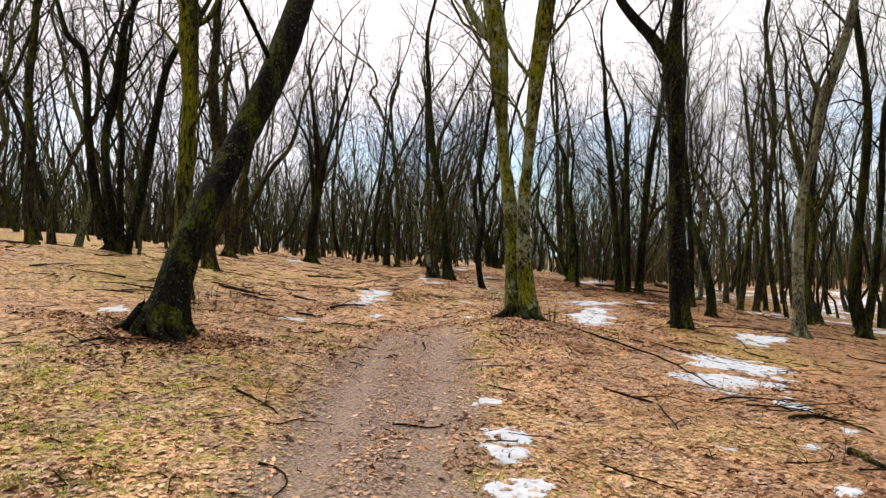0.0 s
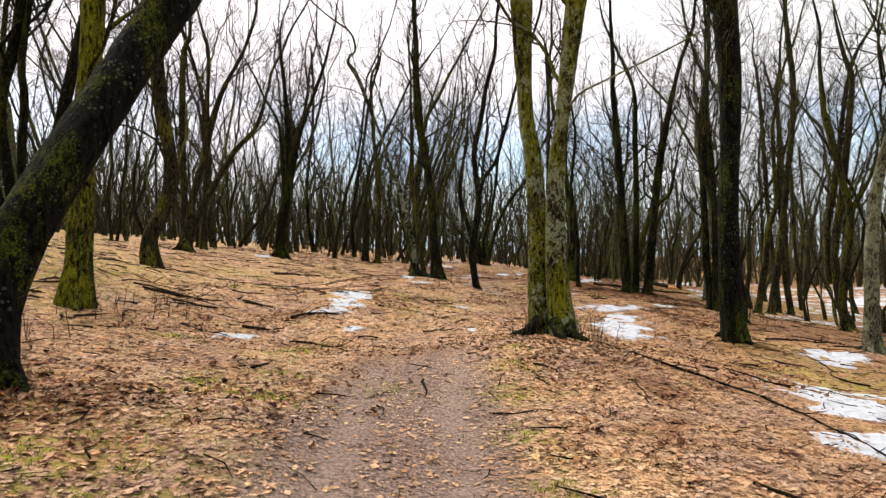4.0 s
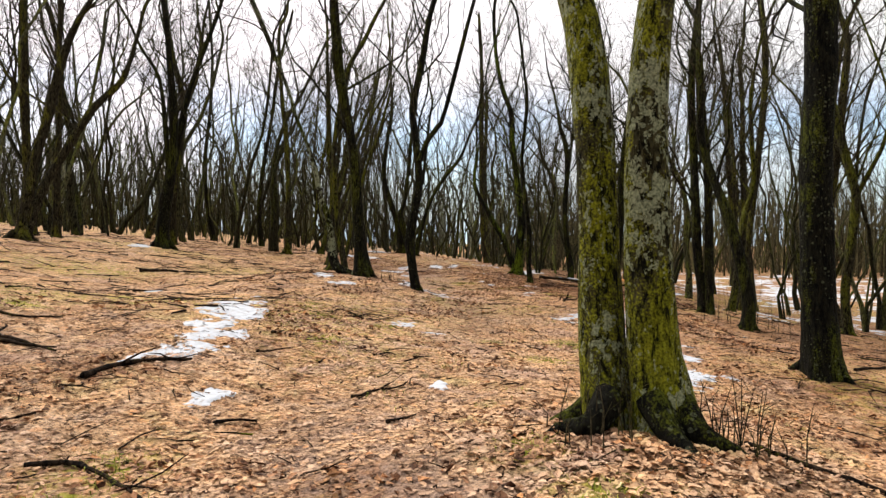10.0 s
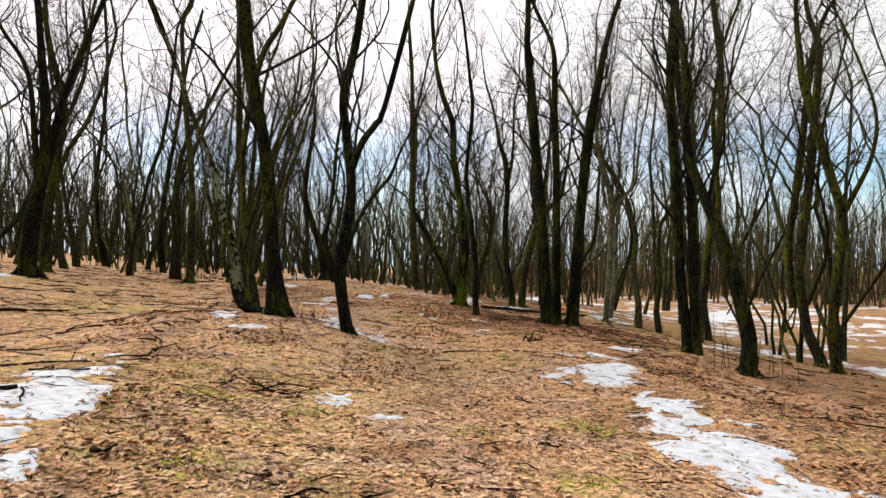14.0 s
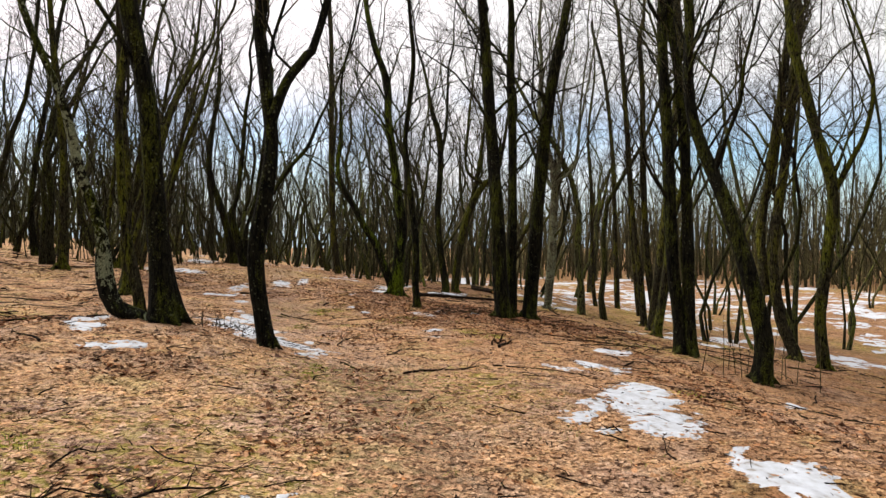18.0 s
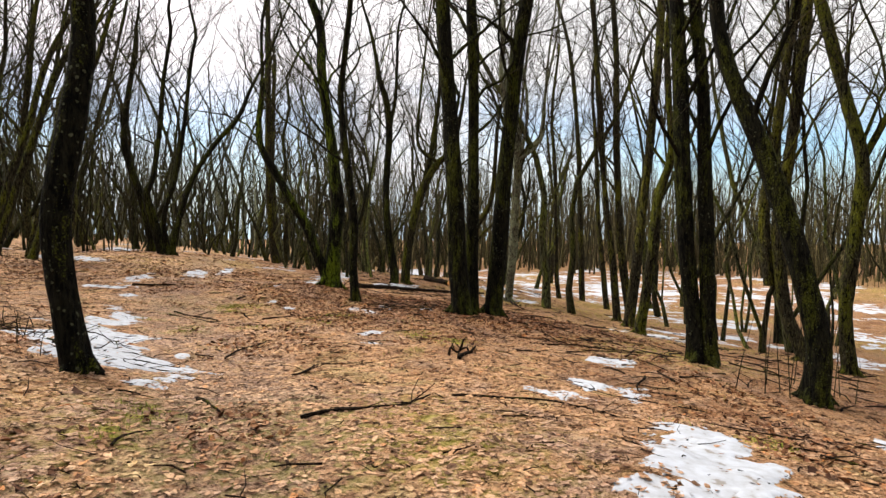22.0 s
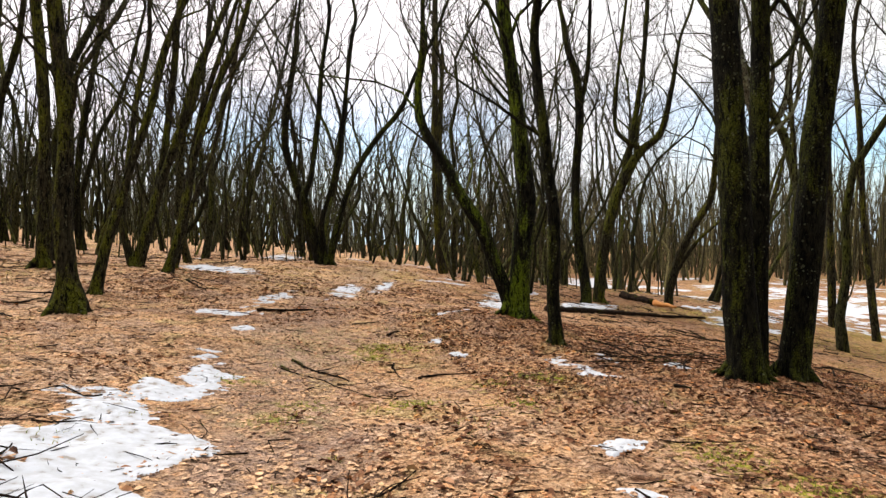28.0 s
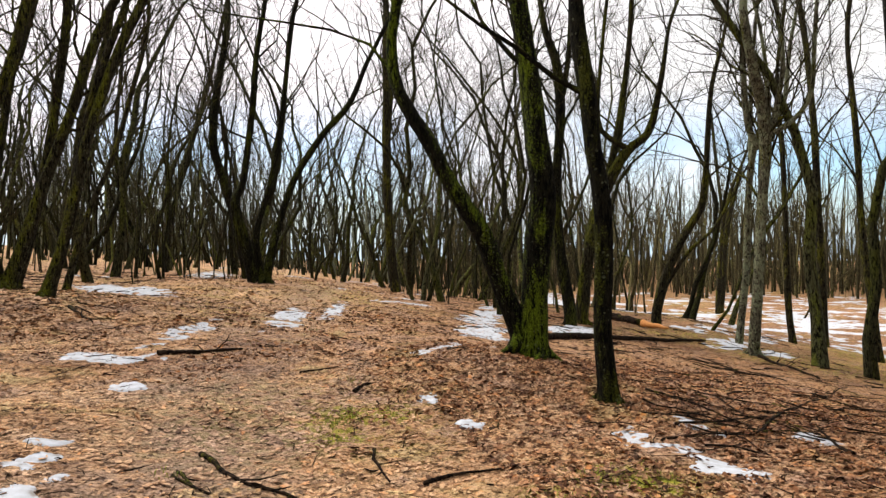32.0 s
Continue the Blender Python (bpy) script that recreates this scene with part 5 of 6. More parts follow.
# broken snow over the valley floor
v_rng = np.random.default_rng(29)
for k in range(170):
    vx, vy = v_rng.uniform(26, 64), v_rng.uniform(40, 88)
    if vy > 36 + (vx - 27) * 0.2:
        snow(vx, vy, v_rng.uniform(1.4, 3.8), v_rng.uniform(0.7, 1.9), v_rng.uniform(0, 60), 0.42, True)
for k in range(190):
    vx, vy = v_rng.uniform(15, 46), v_rng.uniform(28, 76)
    if vx < 13 + (vy - 30) * 0.25:
        continue
    snow(vx, vy, v_rng.uniform(0.6, 2.4), v_rng.uniform(0.4, 1.2), v_rng.uniform(0, 60), 0.35, True)
for k in range(26):
    vy = v_rng.uniform(46, 75)
    vx = float(trail(vy)) + v_rng.uniform(-9, 6)
    snow(vx, vy, v_rng.uniform(0.3, 1.3), v_rng.uniform(0.2, 0.6), v_rng.uniform(0, 180), 0.1, True)
v_verts, v_quads, v_count = [], [], 0
for vv, vq in VALLEY:
    v_verts.append(vv)
    v_quads.append(vq + v_count)
    v_count += len(vv)
tagged(new("snow_remnants", mesh_of("snow_remnants", np.concatenate(v_verts), np.concatenate(v_quads), SNOW)), "broken old snow strewn over the valley floor", "snow", kind="stuff")


# ---- fallen branches ----
def fallen_branch(r, *points):
    """A dead branch lying on the ground along a few places."""
    rng = np.random.default_rng(int(abs(points[0][0] * 913 + points[0][1] * 517)) + 3)
    x0, y0 = points[0]
    z0 = float(gz(x0, y0))
    p = smooth_line([(a + rng.normal(0, 0.015), b + rng.normal(0, 0.015), 0) for a, b in points] if len(points) > 2 else [(*points[0], 0), ((points[0][0] + points[1][0]) / 2 + rng.normal(0, 0.04), (points[0][1] + points[1][1]) / 2 + rng.normal(0, 0.04), 0), (*points[1], 0)], 0.09)
    along = np.linspace(0, 1, len(p))
    reach = math.hypot(p[-1, 0] - p[0, 0], p[-1, 1] - p[0, 1])
    across = np.array([-(p[-1, 1] - p[0, 1]), p[-1, 0] - p[0, 0]]) / (reach + 1e-6)
    bend = sum(rng.normal(0, 0.035 / k) * np.sin(along * math.pi * k + rng.uniform(0, 1)) for k in (1, 2, 3, 5, 8)) * min(reach, 1.5)
    p[:, :2] += bend[:, None] * across
    r = r * 0.85
    p[:, 2] = gz(p[:, 0], p[:, 1]) + r * 0.7 + 0.006
    k = np.ones(5) / 5
    if len(p) > 8:
        p[2:-2, 2] = np.convolve(p[:, 2], k, "valid")
    p -= np.array([x0, y0, z0])
    radii = np.linspace(r * 1.1, r * 0.4, len(p)) * (1 + rng.normal(0, 0.12, len(p)))
    w = Wood()
    w.tube(p, radii, 9, 1 + rng.normal(0, 0.06, (len(p), 9)), close=True)
    ob = tagged(w.object("fallen_branch", BARKS["dead"]), "dark rotting branch lying on the leaves" if r > 0.02 else "thin dark dead stick lying on the leaves", "branch", "fallen branches")
    ob.location = (x0, y0, z0)
    length = float(np.linalg.norm(p[-1] - p[0]))
    if length > 0.7:
        for f in rng.uniform(0.2, 0.95, 2 + int(length * 1.2)):
            at = p[int(f * (len(p) - 1))]
            d = unit(np.array([rng.normal(), rng.normal(), abs(rng.normal(0, 0.35)) + 0.1]) + unit(p[-1] - p[0]) * 0.9)
            n = rng.uniform(0.12, 0.5)
            s = Wood()
            s.tube([at, at + d * n * 0.5, at + d * n + rng.normal(0, 0.04, 3)], [min(r * 0.4, 0.012), min(r * 0.3, 0.008), 0.003], 5)
            s.object("side_twig", BARKS["dead"], ob)
    return ob


fallen_branch(0.016, (-2.07, 6.24), (-1.76, 6.00), (-1.47, 5.80))
fallen_branch(0.011, (-1.52, 5.52), (-1.25, 5.79))
fallen_branch(0.011, (-0.48, 5.83), (-0.23, 5.89), (0.06, 6.15))
fallen_branch(0.013, (-1.30, 4.64), (-1.15, 4.62), (-1.05, 4.42), (-1.06, 4.10))
fallen_branch(0.017, (2.01, 8.03), (2.40, 7.48), (2.36, 6.41))
fallen_branch(0.017, (3.25, 7.87), (3.89, 8.14), (4.30, 7.98))
fallen_branch(0.027, (3.87, 7.23), (4.46, 7.42), (4.60, 6.95))
fallen_branch(0.044, (3.81, 6.07), (3.85, 5.61))
fallen_branch(0.022, (2.25, 12.74), (2.87, 11.87), (3.66, 10.82), (3.70, 8.51))
fallen_branch(0.010, (1.24, 5.14), (1.56, 4.88), (1.87, 4.65))
fallen_branch(0.019, (-4.15, 7.35), (-3.87, 7.56), (-3.50, 7.62))
fallen_branch(0.024, (-3.70, 15.81), (-3.07, 15.55))
fallen_branch(0.024, (-5.27, 15.12), (-4.82, 15.26), (-4.30, 15.25))
fallen_branch(0.019, (-4.62, 14.80), (-3.93, 14.67))
fallen_branch(0.021, (-2.02, 10.03), (-1.95, 10.47))
fallen_branch(0.015, (-2.27, 8.96), (-2.08, 8.86))
fallen_branch(0.018, (-0.29, 10.51), (-0.28, 10.19), (-0.32, 9.93))
fallen_branch(0.010, (0.34, 9.50), (0.60, 9.48), (0.91, 9.60))
fallen_branch(0.010, (0.93, 10.67), (1.13, 10.38))
fallen_branch(0.013, (2.07, 10.83), (2.02, 10.19))
fallen_branch(0.020, (-2.27, 13.11), (-2.00, 13.09), (-1.58, 12.66), (-1.30, 12.30))
fallen_branch(0.036, (-2.55, 14.87), (-2.23, 15.44), (-1.88, 15.67))
fallen_branch(0.026, (-3.14, 13.78), (-2.59, 13.99))
fallen_branch(0.023, (-3.63, 15.70), (-3.12, 15.67))
fallen_branch(0.021, (-1.36, 14.07), (-1.05, 14.17))
fallen_branch(0.018, (-0.28, 14.81), (-0.04, 15.06), (0.28, 15.29))
fallen_branch(0.017, (-0.04, 13.94), (0.21, 14.12))
fallen_branch(0.026, (7.19, 17.37), (9.91, 18.82))
fallen_branch(0.008, (0.24, 11.72), (0.49, 11.85), (0.80, 12.11))
fallen_branch(0.016, (0.00, 16.59), (0.27, 16.63))
fallen_branch(0.021, (-3.23, 20.06), (-2.74, 20.84), (-1.92, 21.12))
fallen_branch(0.014, (-1.32, 16.28), (-1.13, 16.48), (-0.93, 16.62))
fallen_branch(0.010, (0.35, 16.44), (0.69, 16.64))
fallen_branch(0.022, (-1.25, 17.31), (-1.11, 17.39))
fallen_branch(0.014, (-0.63, 16.06), (-0.55, 16.22))
fallen_branch(0.05, (-5.67, 27.2), (-5.0, 28.1), (-4.2, 28.5))
fallen_branch(0.008, (0.53, 15.60), (0.82, 15.58))
fallen_branch(0.018, (3.05, 23.70), (3.36, 23.77), (3.77, 23.79), (4.37, 24.08))
fallen_branch(0.014, (4.56, 24.04), (5.00, 23.95), (5.48, 23.65), (5.65, 22.99))
fallen_branch(0.021, (2.37, 24.33), (2.50, 23.90))
fallen_branch(0.015, (3.49, 25.64), (4.06, 26.23), (4.63, 26.20))
fallen_branch(0.012, (1.75, 23.13), (1.98, 23.41))
fallen_branch(0.010, (1.64, 25.98), (2.00, 25.88), (2.45, 25.91))
fallen_branch(0.008, (4.51, 23.10), (4.89, 22.87))
fallen_branch(0.023, (2.95, 32.34), (3.58, 31.32))
fallen_branch(0.015, (7.89, 27.19), (8.57, 27.15), (9.43, 26.60))
fallen_branch(0.017, (3.10, 26.95), (3.36, 27.44), (3.72, 28.07))
fallen_branch(0.023, (-0.01, 30.23), (0.68, 29.06))
fallen_branch(0.019, (1.30, 26.50), (1.27, 27.18), (1.18, 28.45))
fallen_branch(0.011, (1.62, 26.31), (1.79, 27.07), (2.02, 27.66))
fallen_branch(0.010, (1.74, 26.01), (1.98, 26.16), (2.43, 26.14))
fallen_branch(0.034, (5.76, 25.99), (6.42, 26.73))
fallen_branch(0.009, (4.25, 27.48), (4.76, 27.54))
fallen_branch(0.011, (2.83, 31.98), (3.29, 31.20), (3.69, 30.64))
fallen_branch(0.011, (3.69, 30.65), (4.02, 30.39))
fallen_branch(0.018, (4.48, 31.55), (5.10, 31.66))
fallen_branch(0.008, (4.25, 28.90), (4.53, 28.81))
fallen_branch(0.007, (2.14, 28.69), (2.26, 29.08), (2.16, 29.49))
fallen_branch(0.1, (9.33, 39.29), (12.35, 40.94), (15.94, 41.99))
fallen_branch(0.045, (16.17, 40.36), (15.3, 38.9), (14.5, 37.06))
fallen_branch(0.037, (2.34, 35.72), (2.71, 36.00), (3.33, 36.36))
fallen_branch(0.017, (4.28, 32.39), (4.26, 31.69))
fallen_branch(0.009, (5.26, 31.19), (5.65, 31.16), (6.11, 31.10))
fallen_branch(0.011, (2.78, 31.86), (2.93, 31.49))
fallen_branch(0.030, (4.46, 34.13), (4.68, 34.29))
fallen_branch(0.016, (7.64, 33.37), (7.80, 32.73), (7.76, 31.93))
fallen_branch(0.012, (6.53, 31.70), (7.18, 31.84), (7.78, 31.62))
fallen_branch(0.015, (9.03, 33.99), (8.19, 32.36), (8.12, 31.69))
fallen_branch(0.014, (7.06, 32.07), (8.01, 32.25), (9.31, 32.55))
fallen_branch(0.019, (7.54, 31.57), (9.87, 33.28), (13.87, 35.94))
fallen_branch(0.015, (3.96, 34.99), (4.46, 35.18))
fallen_branch(0.027, (-5.10, 15.09), (-4.54, 15.18), (-3.99, 15.50))
fallen_branch(0.017, (-3.80, 7.48), (-3.59, 7.43), (-3.55, 7.52))
fallen_branch(0.016, (-2.87, 7.18), (-2.84, 7.43))
fallen_branch(0.013, (0.99, 11.10), (1.14, 11.00), (1.31, 10.92))
fallen_branch(0.015, (1.98, 10.36), (1.98, 10.04))
fallen_branch(0.015, (-0.19, 20.09), (0.10, 19.66), (0.54, 20.18))
fallen_branch(0.027, (-4.90, 23.99), (-4.22, 24.15))
fallen_branch(0.027, (0.48, 39.84), (1.16, 38.63))



# ---- brushwood ----
def brush(x, y, count, spread, long_, lift=0.12, turn=None):
    """Dead twigs and thin boughs lying over one another."""
    rng = np.random.default_rng(int(abs(x * 137 + y * 291)) + 1)
    z0 = float(gz(x, y))
    root = tagged(new("brushwood"), "tangle of thin dark dead branches on damp leaves", "branches", "tangles of brushwood")
    root.location = (x, y, z0)
    for k in range(count):
        a = rng.uniform(0, 6.28) if turn is None else radians(turn) + rng.normal(0, 0.45)
        n = long_ * rng.uniform(0.35, 1.1)
        c = rng.normal(0, spread, 2)
        line = []
        for f in (-0.5, -0.25, 0, 0.25, 0.5):
            a += rng.normal(0, 0.16)
            q = c + n * f * np.array([math.cos(a), math.sin(a)])
            line.append((q[0], q[1], float(gz(x + q[0], y + q[1])) - z0 + 0.012 + abs(rng.normal(0, lift)) * (1 - abs(f))))
        r = rng.uniform(0.003, 0.011)
        w = Wood()
        w.tube(smooth_line(line, 0.12), np.linspace(r, r * 0.35, len(smooth_line(line, 0.12))), 6)
        for b in range(3):
            at = np.array(line[int(rng.integers(1, 4))])
            d = np.array([math.cos(a + rng.normal(0, 0.8)), math.sin(a + rng.normal(0, 0.8)), rng.uniform(0, 0.7)])
            w.tube([at, at + d * n * rng.uniform(0.12, 0.3)], [r * 0.5, 0.0015], 4)
        w.object("bough", BARKS["dead"], root)
    return root


brush(7.5, 31.9, 15, 0.45, 1.0, 0.02, -60)
brush(8.9, 31.9, 10, 0.5, 1.1, 0.02, -30)
brush(10.4, 33.6, 10, 0.7, 1.2, 0.03, -20)
brush(0.5, 29.0, 12, 0.45, 1.0, 0.06)
brush(1.2, 27.1, 12, 0.35, 0.9, 0.1, 40)
brush(-4.9, 28.9, 14, 0.7, 1.5, 0.16, 5)
brush(-0.05, 19.8, 12, 0.4, 1.0, 0.06, 5)
brush(8.7, 26.5, 9, 0.4, 1.2, 0.04, 0)
brush(-3.9, 7.2, 8, 0.35, 0.8, 0.05, 0)
brush(-4.5, 15.0, 12, 0.6, 1.1, 0.08, 0)
brush(4.0, 20.5, 4, 0.2, 0.6, 0.04, 80)
brush(3.6, 6.8, 8, 0.6, 1.2, 0.05, 20)
brush(5.0, 8.2, 8, 0.7, 1.3, 0.05, -10)


def arched_branch(x, y, *points):
    """A bent dead branch that stands up from the leaves on its ends."""
    root = tagged(new("fallen_branch"), "crooked dead branch arching up from the leaves", "branch", "fallen branches")
    root.location = (x, y, float(gz(x, y)))
    line = smooth_line([(u, 0.25 * u, h) for u, h in points], 0.04)
    w = Wood()
    w.tube(line, np.linspace(0.02, 0.011, len(line)), 8, close=True)
    w.object("limb", BARKS["dead"], root)
    raised = Wood()
    at = line[int(0.62 * len(line))]
    raised.tube([at, at + np.array([0.04, 0.02, 0.07]), at + np.array([0.06, 0.03, 0.12]), at + np.array([0.11, 0.04, 0.17])], [0.019, 0.017, 0.013, 0.007], 8, close=True)
    raised.object("limb", BARKS["dead"], root)
    for k, side in ((0.25, 1), (0.7, -1)):
        at = line[int(k * len(line))]
        t = Wood()
        t.tube([at, at + np.array([0.06 * side, 0.05, 0.05]), at + np.array([0.1 * side, 0.07, 0.13])], [0.008, 0.006, 0.003], 6)
        t.object("side_twig", BARKS["dead"], root)
    return root


arched_branch(5.94, 26.31, (-0.2, -0.03), (-0.19, 0.07), (-0.16, 0.12), (-0.11, 0.08), (-0.05, 0.045), (0.0, 0.06), (0.08, 0.09), (0.14, 0.07), (0.18, -0.03))


def broken_log(a, b, r):
    """A log with its bark torn off to the orange wood at one end."""
    rng = np.random.default_rng(4)
    z0 = float(gz(*a))
    ends = np.array([(0, 0, r * 0.8), (b[0] - a[0], b[1] - a[1], float(gz(*b)) - z0 + r * 0.8)])
    root = tagged(new("broken_log"), "broken log with torn orange wood lying on the mound", "log")
    root.location = (*a, z0)
    f = np.linspace(0, 1, 14)[:, None]
    line = ends[0] * (1 - f) + ends[1] * f + rng.normal(0, 0.012, (14, 3))
    for name, lo, hi, mat, k in (("bark", 0, 9, BARKS["dead"], 1.0), ("torn_wood", 8, 14, CUT, 0.8)):
        w = Wood()
        w.tube(line[lo:hi], np.linspace(1, 0.75 if lo == 0 else 0.25, hi - lo) * r * k, 11, 1 + rng.normal(0, 0.09, (hi - lo, 11)), close=True)
        w.object(name, mat, root)
    return root


broken_log((15.3, 46.2), (15.8, 43.4), 0.15)

# ---- shoots and saplings ----
def shoots(x, y, count, spread, tall, thick=0.004):
    rng = np.random.default_rng(int(abs(x * 313 + y * 171)))
    z0 = float(gz(x, y))
    root = tagged(new("sapling_shoots"), "clump of thin leafless brown shoots growing from leaves", "shoots", "clumps of bare shoots")
    root.location = (x, y, z0)
    for k in range(count):
        px, py = rng.normal(0, spread, 2)
        h = tall * rng.uniform(0.45, 1.1)
        d = rng.normal(0, 0.12, 2)
        z = float(gz(x + px, y + py)) - z0
        w = Wood()
        line = np.array([(px, py, z - 0.03), (px + d[0] * h * 0.4, py + d[1] * h * 0.4, z + h * 0.5), (px + d[0] * h + rng.normal(0, 0.03), py + d[1] * h, z + h)])
        w.tube(line, [thick * 1.3, thick, thick * 0.4], 5)
        for b in range(int(2 + h * 3)):
            f = rng.uniform(0.35, 0.95)
            at = line[1] + (line[2] - line[1]) * max(0, 2 * f - 1) if f > 0.5 else line[0] + (line[1] - line[0]) * 2 * f
            w.tube([at, at + np.array([*rng.normal(0, 0.09, 2), rng.uniform(0.04, 0.16)]) * (0.6 + h)], [thick * 0.5, thick * 0.25], 3)
        w.object("shoot", BARKS["twig"], root)
    return root


shoots(2.05, 12.55, 26, 0.16, 0.42)
shoots(1.25, 12.75, 9, 0.14, 0.5)
shoots(1.0, 12.9, 6, 0.12, 0.35)
shoots(9.55, 24.35, 7, 0.3, 1.1, 0.006)
shoots(10.6, 24.3, 7, 0.4, 1.3, 0.006)
shoots(-4.95, 12.6, 16, 0.3, 0.4)
shoots(-4.3, 10.2, 10, 0.25, 0.35)
shoots(-4.6, 13.8, 14, 0.4, 0.45)
shoots(0.9, 26.2, 10, 0.3, 0.4)

# ---- the litter: leaves, twigs and grass beyond counting ----
l_rng = np.random.default_rng(5)


def clear_of_snow(x, y, share=0.82):
    ok = np.ones(len(x), bool)
    for sx, sy, a, b, turn in SNOWS:
        ca, sa = math.cos(radians(turn)), math.sin(radians(turn))
        u, v = ((x - sx) * ca + (y - sy) * sa) / a, (-(x - sx) * sa + (y - sy) * ca) / b
        ok &= (u * u + v * v > 0.85) | (l_rng.random(len(x)) > share)
    return ok


def leaves(name, x, y, mat, big=1.0, curl=1.0):
    count = len(x)
    ok = (l_rng.random(count) > worn(x, y) * (0.5 + 0.42 * ruts(x, y))) & clear_of_snow(x, y)
    drift = lattice(x * 0.9, y * 0.9, 21)
    ok &= l_rng.random(count) < 0.35 + 0.9 * drift
    x, y = x[ok], y[ok]
    n = len(x)
    size = big * (0.01 + 0.03 * l_rng.random(n) ** 2.2)
    turn, tip, roll = l_rng.uniform(0, 6.283, n), l_rng.normal(0, 0.13 * curl, n), l_rng.normal(0, 0.15 * curl, n)
    wide, fold = l_rng.uniform(0.42, 0.8, n), l_rng.uniform(-0.08, 0.22 * curl, n)
    shape = np.array([(-1, 0, 0), (-0.35, 1, 1), (0.5, 0.6, 0.7), (1, 0, 0.3), (-0.15, -0.95, 1), (0.55, -0.7, 1.2)])
    v = (np.repeat(shape[None], n, 0) + l_rng.normal(0, 0.24, (n, 6, 3))) * size[:, None, None]
    v[:, :, 1] *= wide[:, None]
    v[:, :, 2] *= fold[:, None]
    c, s = np.cos(roll)[:, None], np.sin(roll)[:, None]
    v[:, :, 1], v[:, :, 2] = v[:, :, 1] * c - v[:, :, 2] * s, v[:, :, 1] * s + v[:, :, 2] * c
    c, s = np.cos(tip)[:, None], np.sin(tip)[:, None]
    v[:, :, 0], v[:, :, 2] = v[:, :, 0] * c - v[:, :, 2] * s, v[:, :, 0] * s + v[:, :, 2] * c
    c, s = np.cos(turn)[:, None], np.sin(turn)[:, None]
    v[:, :, 0], v[:, :, 1] = v[:, :, 0] * c - v[:, :, 1] * s, v[:, :, 0] * s + v[:, :, 1] * c
    v += np.stack((x, y, gz(x, y) + 0.003 + l_rng.uniform(0, 0.011, n)), -1)[:, None, :]
    k = np.arange(n)[:, None] * 6
    quads = np.concatenate((k + np.array([[0, 3, 2, 1]]), k + np.array([[0, 4, 5, 3]])))
    return new(name, mesh_of(name, v.reshape(-1, 3), quads, mat, False))


w_y = l_rng.uniform(0.5, 44, 330000)
w_x = trail(w_y) + np.where(l_rng.random(330000) < 0.75, l_rng.uniform(-4.5, 5, 330000), l_rng.uniform(-12, 14, 330000))
tagged(leaves("leaf_litter", w_x, w_y, LEAVES), "tan and orange-brown fallen leaves strewn over the ground", "leaves", kind="stuff")

b_y = l_rng.uniform(14, 50, 80000)
b_x = trail(b_y) + l_rng.uniform(4, 18, 80000)
tagged(leaves("slope_leaf_litter", b_x, b_y, LEAVES, 1.2), "brown fallen leaves over the slope to the valley", "leaves", kind="stuff")
o_y = l_rng.uniform(38, 66, 60000)
o_x = trail(o_y) + l_rng.normal(-2, 7, 60000)
tagged(leaves("far_leaf_litter", o_x, o_y, LEAVES, 2.0, 1.5), "brown fallen leaves farther along the trail", "leaves", kind="stuff")
h_y = l_rng.uniform(26, 38, 60000)
h_x = trail(h_y) + 2.2 + 7.5 * l_rng.random(60000) ** 1.2
h_ok = (np.hypot((h_x - 8.6) / 4.6, (h_y - 32.3) / 4.6) < 0.7 + 0.5 * l_rng.random(60000))
tagged(leaves("red_leaf_litter", h_x[h_ok], h_y[h_ok], RED_LEAVES, 1.1, 2.2), "damp reddish-brown leaves heaped over the low mound", "leaves", kind="stuff")
t_a, t_d = l_rng.uniform(0, 6.283, 9000), np.abs(l_rng.normal(0.55, 0.5, 9000)) + 0.2
tagged(leaves("fresh_leaf_litter", 1.6 + t_d * np.cos(t_a), 12.9 + t_d * np.sin(t_a), LEAVES, 1.2, 2.2), "larger orange leaves drifted about the roots of a tree", "leaves", kind="stuff")

c_y = l_rng.uniform(1, 42, 130000)
c_x = trail(c_y) + l_rng.uniform(-5.5, 6.5, 130000)
c_ok = lattice(c_x * 0.8, c_y * 0.8, 41) * 0.6 + lattice(c_x * 2.6, c_y * 2.6, 43) * 0.4 > 0.605
tagged(leaves("damp_leaf_litter", c_x[c_ok], c_y[c_ok], RED_LEAVES, 1.2, 2.6), "curled dark red-brown leaves lying in drifts", "leaves", kind="stuff")
t_a, t_d = l_rng.uniform(0, 6.283, 3000), np.abs(l_rng.normal(0.45, 0.35, 3000)) + 0.15
tagged(leaves("drifted_leaf_litter", -3.5 + t_d * np.cos(t_a), 8.1 + t_d * np.sin(t_a), RED_LEAVES, 1.2, 2.4), "rust-red leaves drifted against a tree base", "leaves", kind="stuff")

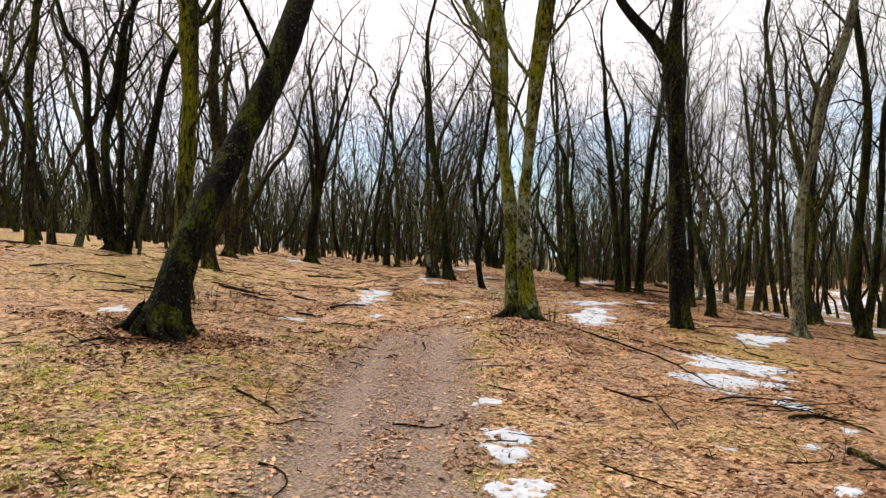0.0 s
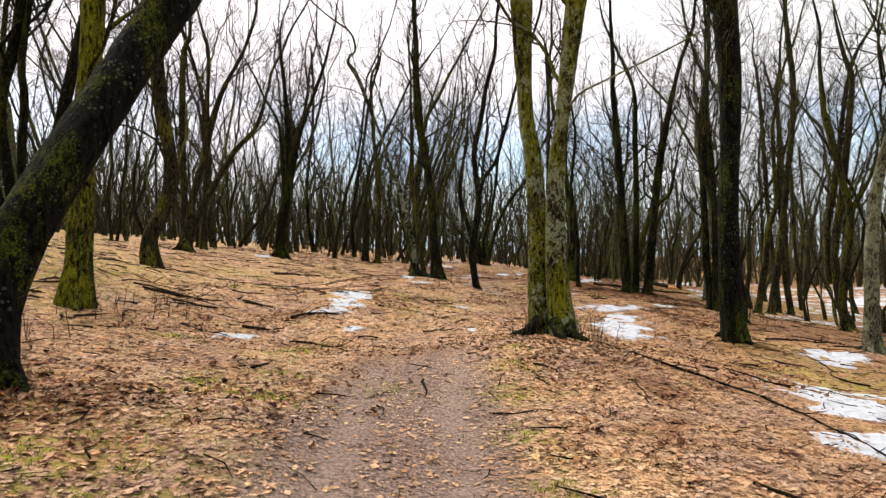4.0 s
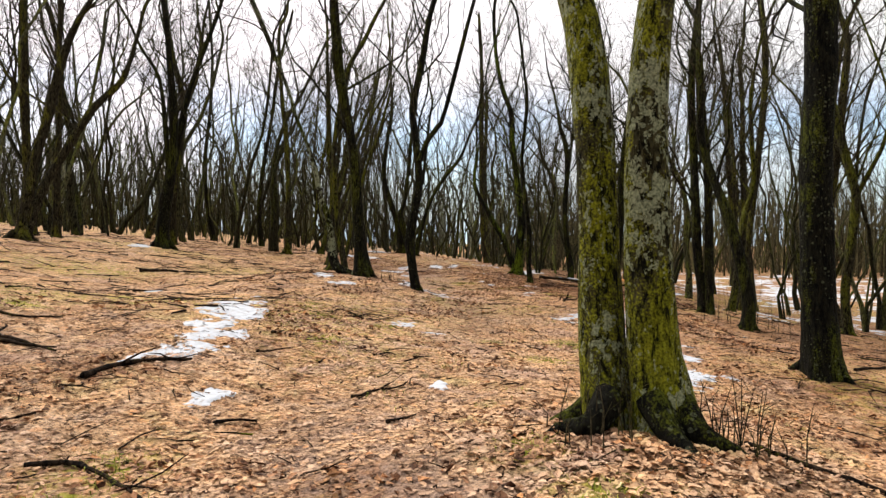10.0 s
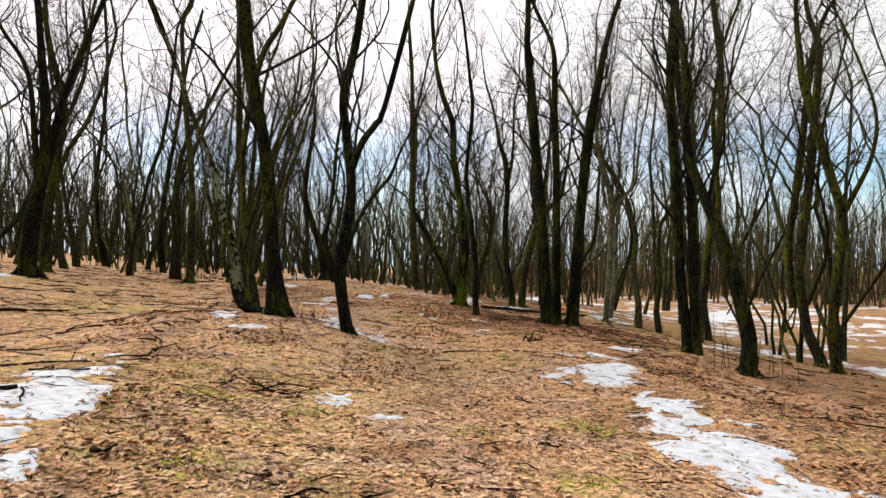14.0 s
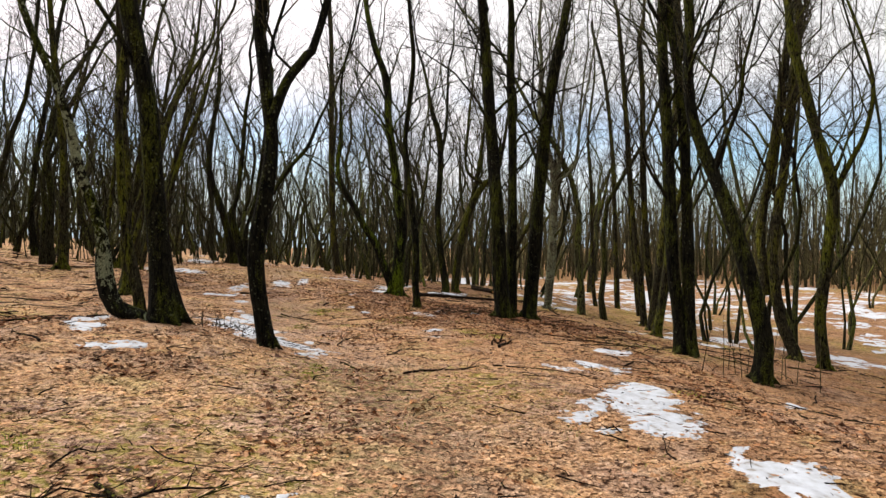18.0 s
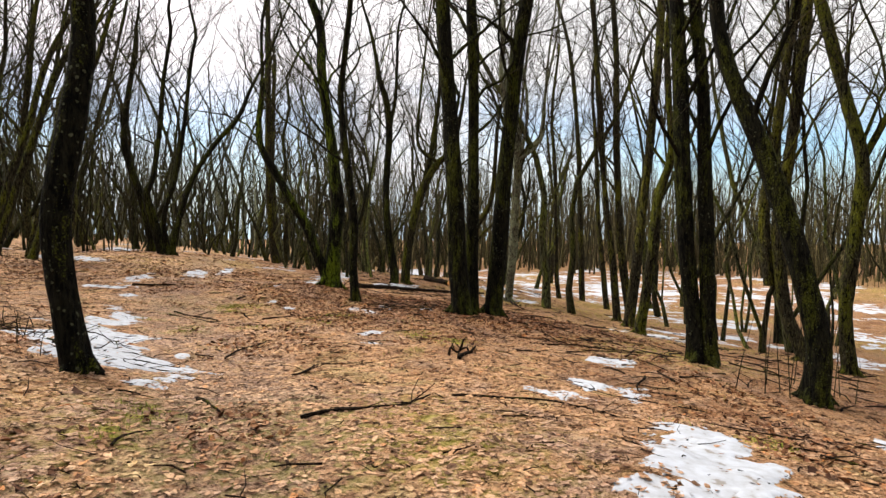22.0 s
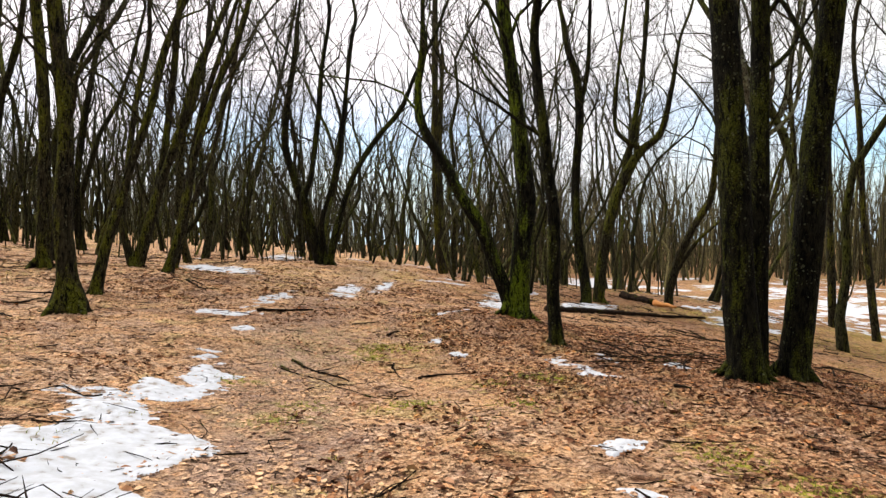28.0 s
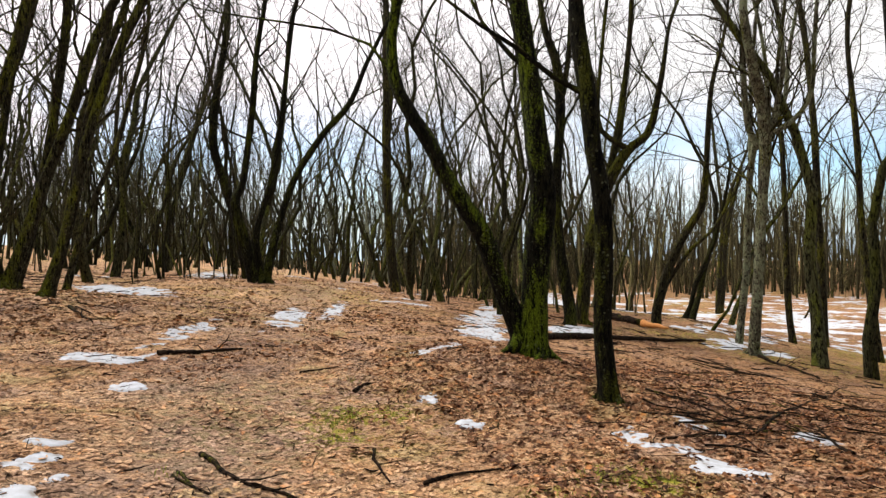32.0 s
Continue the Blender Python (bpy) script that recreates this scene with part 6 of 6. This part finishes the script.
litter = Wood()
for k in range(11000):
    py = l_rng.uniform(0.5, 44)
    px = float(trail(py)) + l_rng.uniform(-8, 9)
    a, n = l_rng.uniform(0, 6.28), 0.03 + 0.36 * l_rng.random() ** 4
    if l_rng.random() < 0.6 * float(worn(px, py)):
        continue
    d = np.array([math.cos(a), math.sin(a)]) * n
    p = np.array([(px, py), (px + d[0] * 0.5 + l_rng.normal(0, 0.15 * n), py + d[1] * 0.5 + l_rng.normal(0, 0.15 * n)), (px + d[0], py + d[1])])
    z = gz(p[:, 0], p[:, 1]) + 0.012 + np.array([0, l_rng.uniform(0, 0.02), l_rng.uniform(0, 0.03)])
    r = (0.0018 + 0.005 * l_rng.random() ** 2) * (1 + n)
    litter.tube(np.column_stack((p, z)), [r, r * 0.85, r * 0.4], 4)
tagged(litter.object("twig_litter", BARKS["dead"]), "small dark broken twigs scattered among the leaves", "twigs", kind="stuff")

strewn = Wood()
for k in range(2600):
    py = l_rng.uniform(11, 58)
    px = float(trail(py)) + (l_rng.uniform(-17, -3.5) if k % 5 < 3 else l_rng.uniform(4, 16))
    a, n = l_rng.uniform(0, 6.28), 0.25 + 1.1 * l_rng.random() ** 2
    f = np.linspace(0, 1, 5)
    bend = np.cumsum(l_rng.normal(0, 0.22, 5)) + a
    qx, qy = px + np.cumsum(np.cos(bend)) * n / 5, py + np.cumsum(np.sin(bend)) * n / 5
    r = 0.006 + 0.016 * l_rng.random() ** 2
    strewn.tube(np.column_stack((qx, qy, gz(qx, qy) + r * 0.7 + 0.01 + 0.04 * l_rng.random() * f)), r * np.linspace(1, 0.4, 5), 4)
tagged(strewn.object("stick_litter", BARKS["dead"]), "dark dead sticks strewn over the farther wood floor", "sticks", kind="stuff")


def grass(clumps):
    v = []
    for x, y, spread, count in clumps:
        count = int(count * (1 - 0.8 * float(worn(x, y))))
        for k in range(count):
            bx, by = x + l_rng.normal(0, spread), y + l_rng.normal(0, spread)
            a, n, w = l_rng.uniform(0, 6.28), l_rng.uniform(0.015, 0.06), l_rng.uniform(0.0018, 0.004)
            bend = l_rng.uniform(0.4, 1.3)
            dx, dy = math.cos(a), math.sin(a)
            bz = float(gz(bx, by)) - 0.005
            mid = (bx + dx * n * 0.3 * bend, by + dy * n * 0.3 * bend, bz + n * 0.7)
            tip = (bx + dx * n * bend, by + dy * n * bend, bz + n * 0.85)
            v += [(bx - dy * w, by + dx * w, bz), (bx + dy * w, by - dx * w, bz), (mid[0] + dy * w, mid[1] - dx * w, mid[2]), (mid[0] - dy * w, mid[1] + dx * w, mid[2])]
            v += [v[-1], v[-2], (tip[0] + dy * w * 0.2, tip[1] - dx * w * 0.2, tip[2]), (tip[0] - dy * w * 0.2, tip[1] + dx * w * 0.2, tip[2])]
    return new("grass", mesh_of("grass", v, np.arange(len(v)).reshape(-1, 4), GRASS, False))


CLUMPS = [(sx, sy, 0.11, 90) for sx, sy in SPOTS]
CLUMPS += [(l_rng.uniform(-4.5, -1.3), l_rng.uniform(2.5, 9), l_rng.uniform(0.05, 0.2), int(l_rng.integers(15, 60))) for k in range(46)]
CLUMPS += [(float(trail(y)) + l_rng.normal(0, 2.6), y, l_rng.uniform(0.05, 0.16), int(l_rng.integers(10, 40))) for y in l_rng.uniform(3, 40, 60)]
tagged(grass(CLUMPS), "sparse tufts of short yellow-green grass and moss", "grass", kind="stuff")
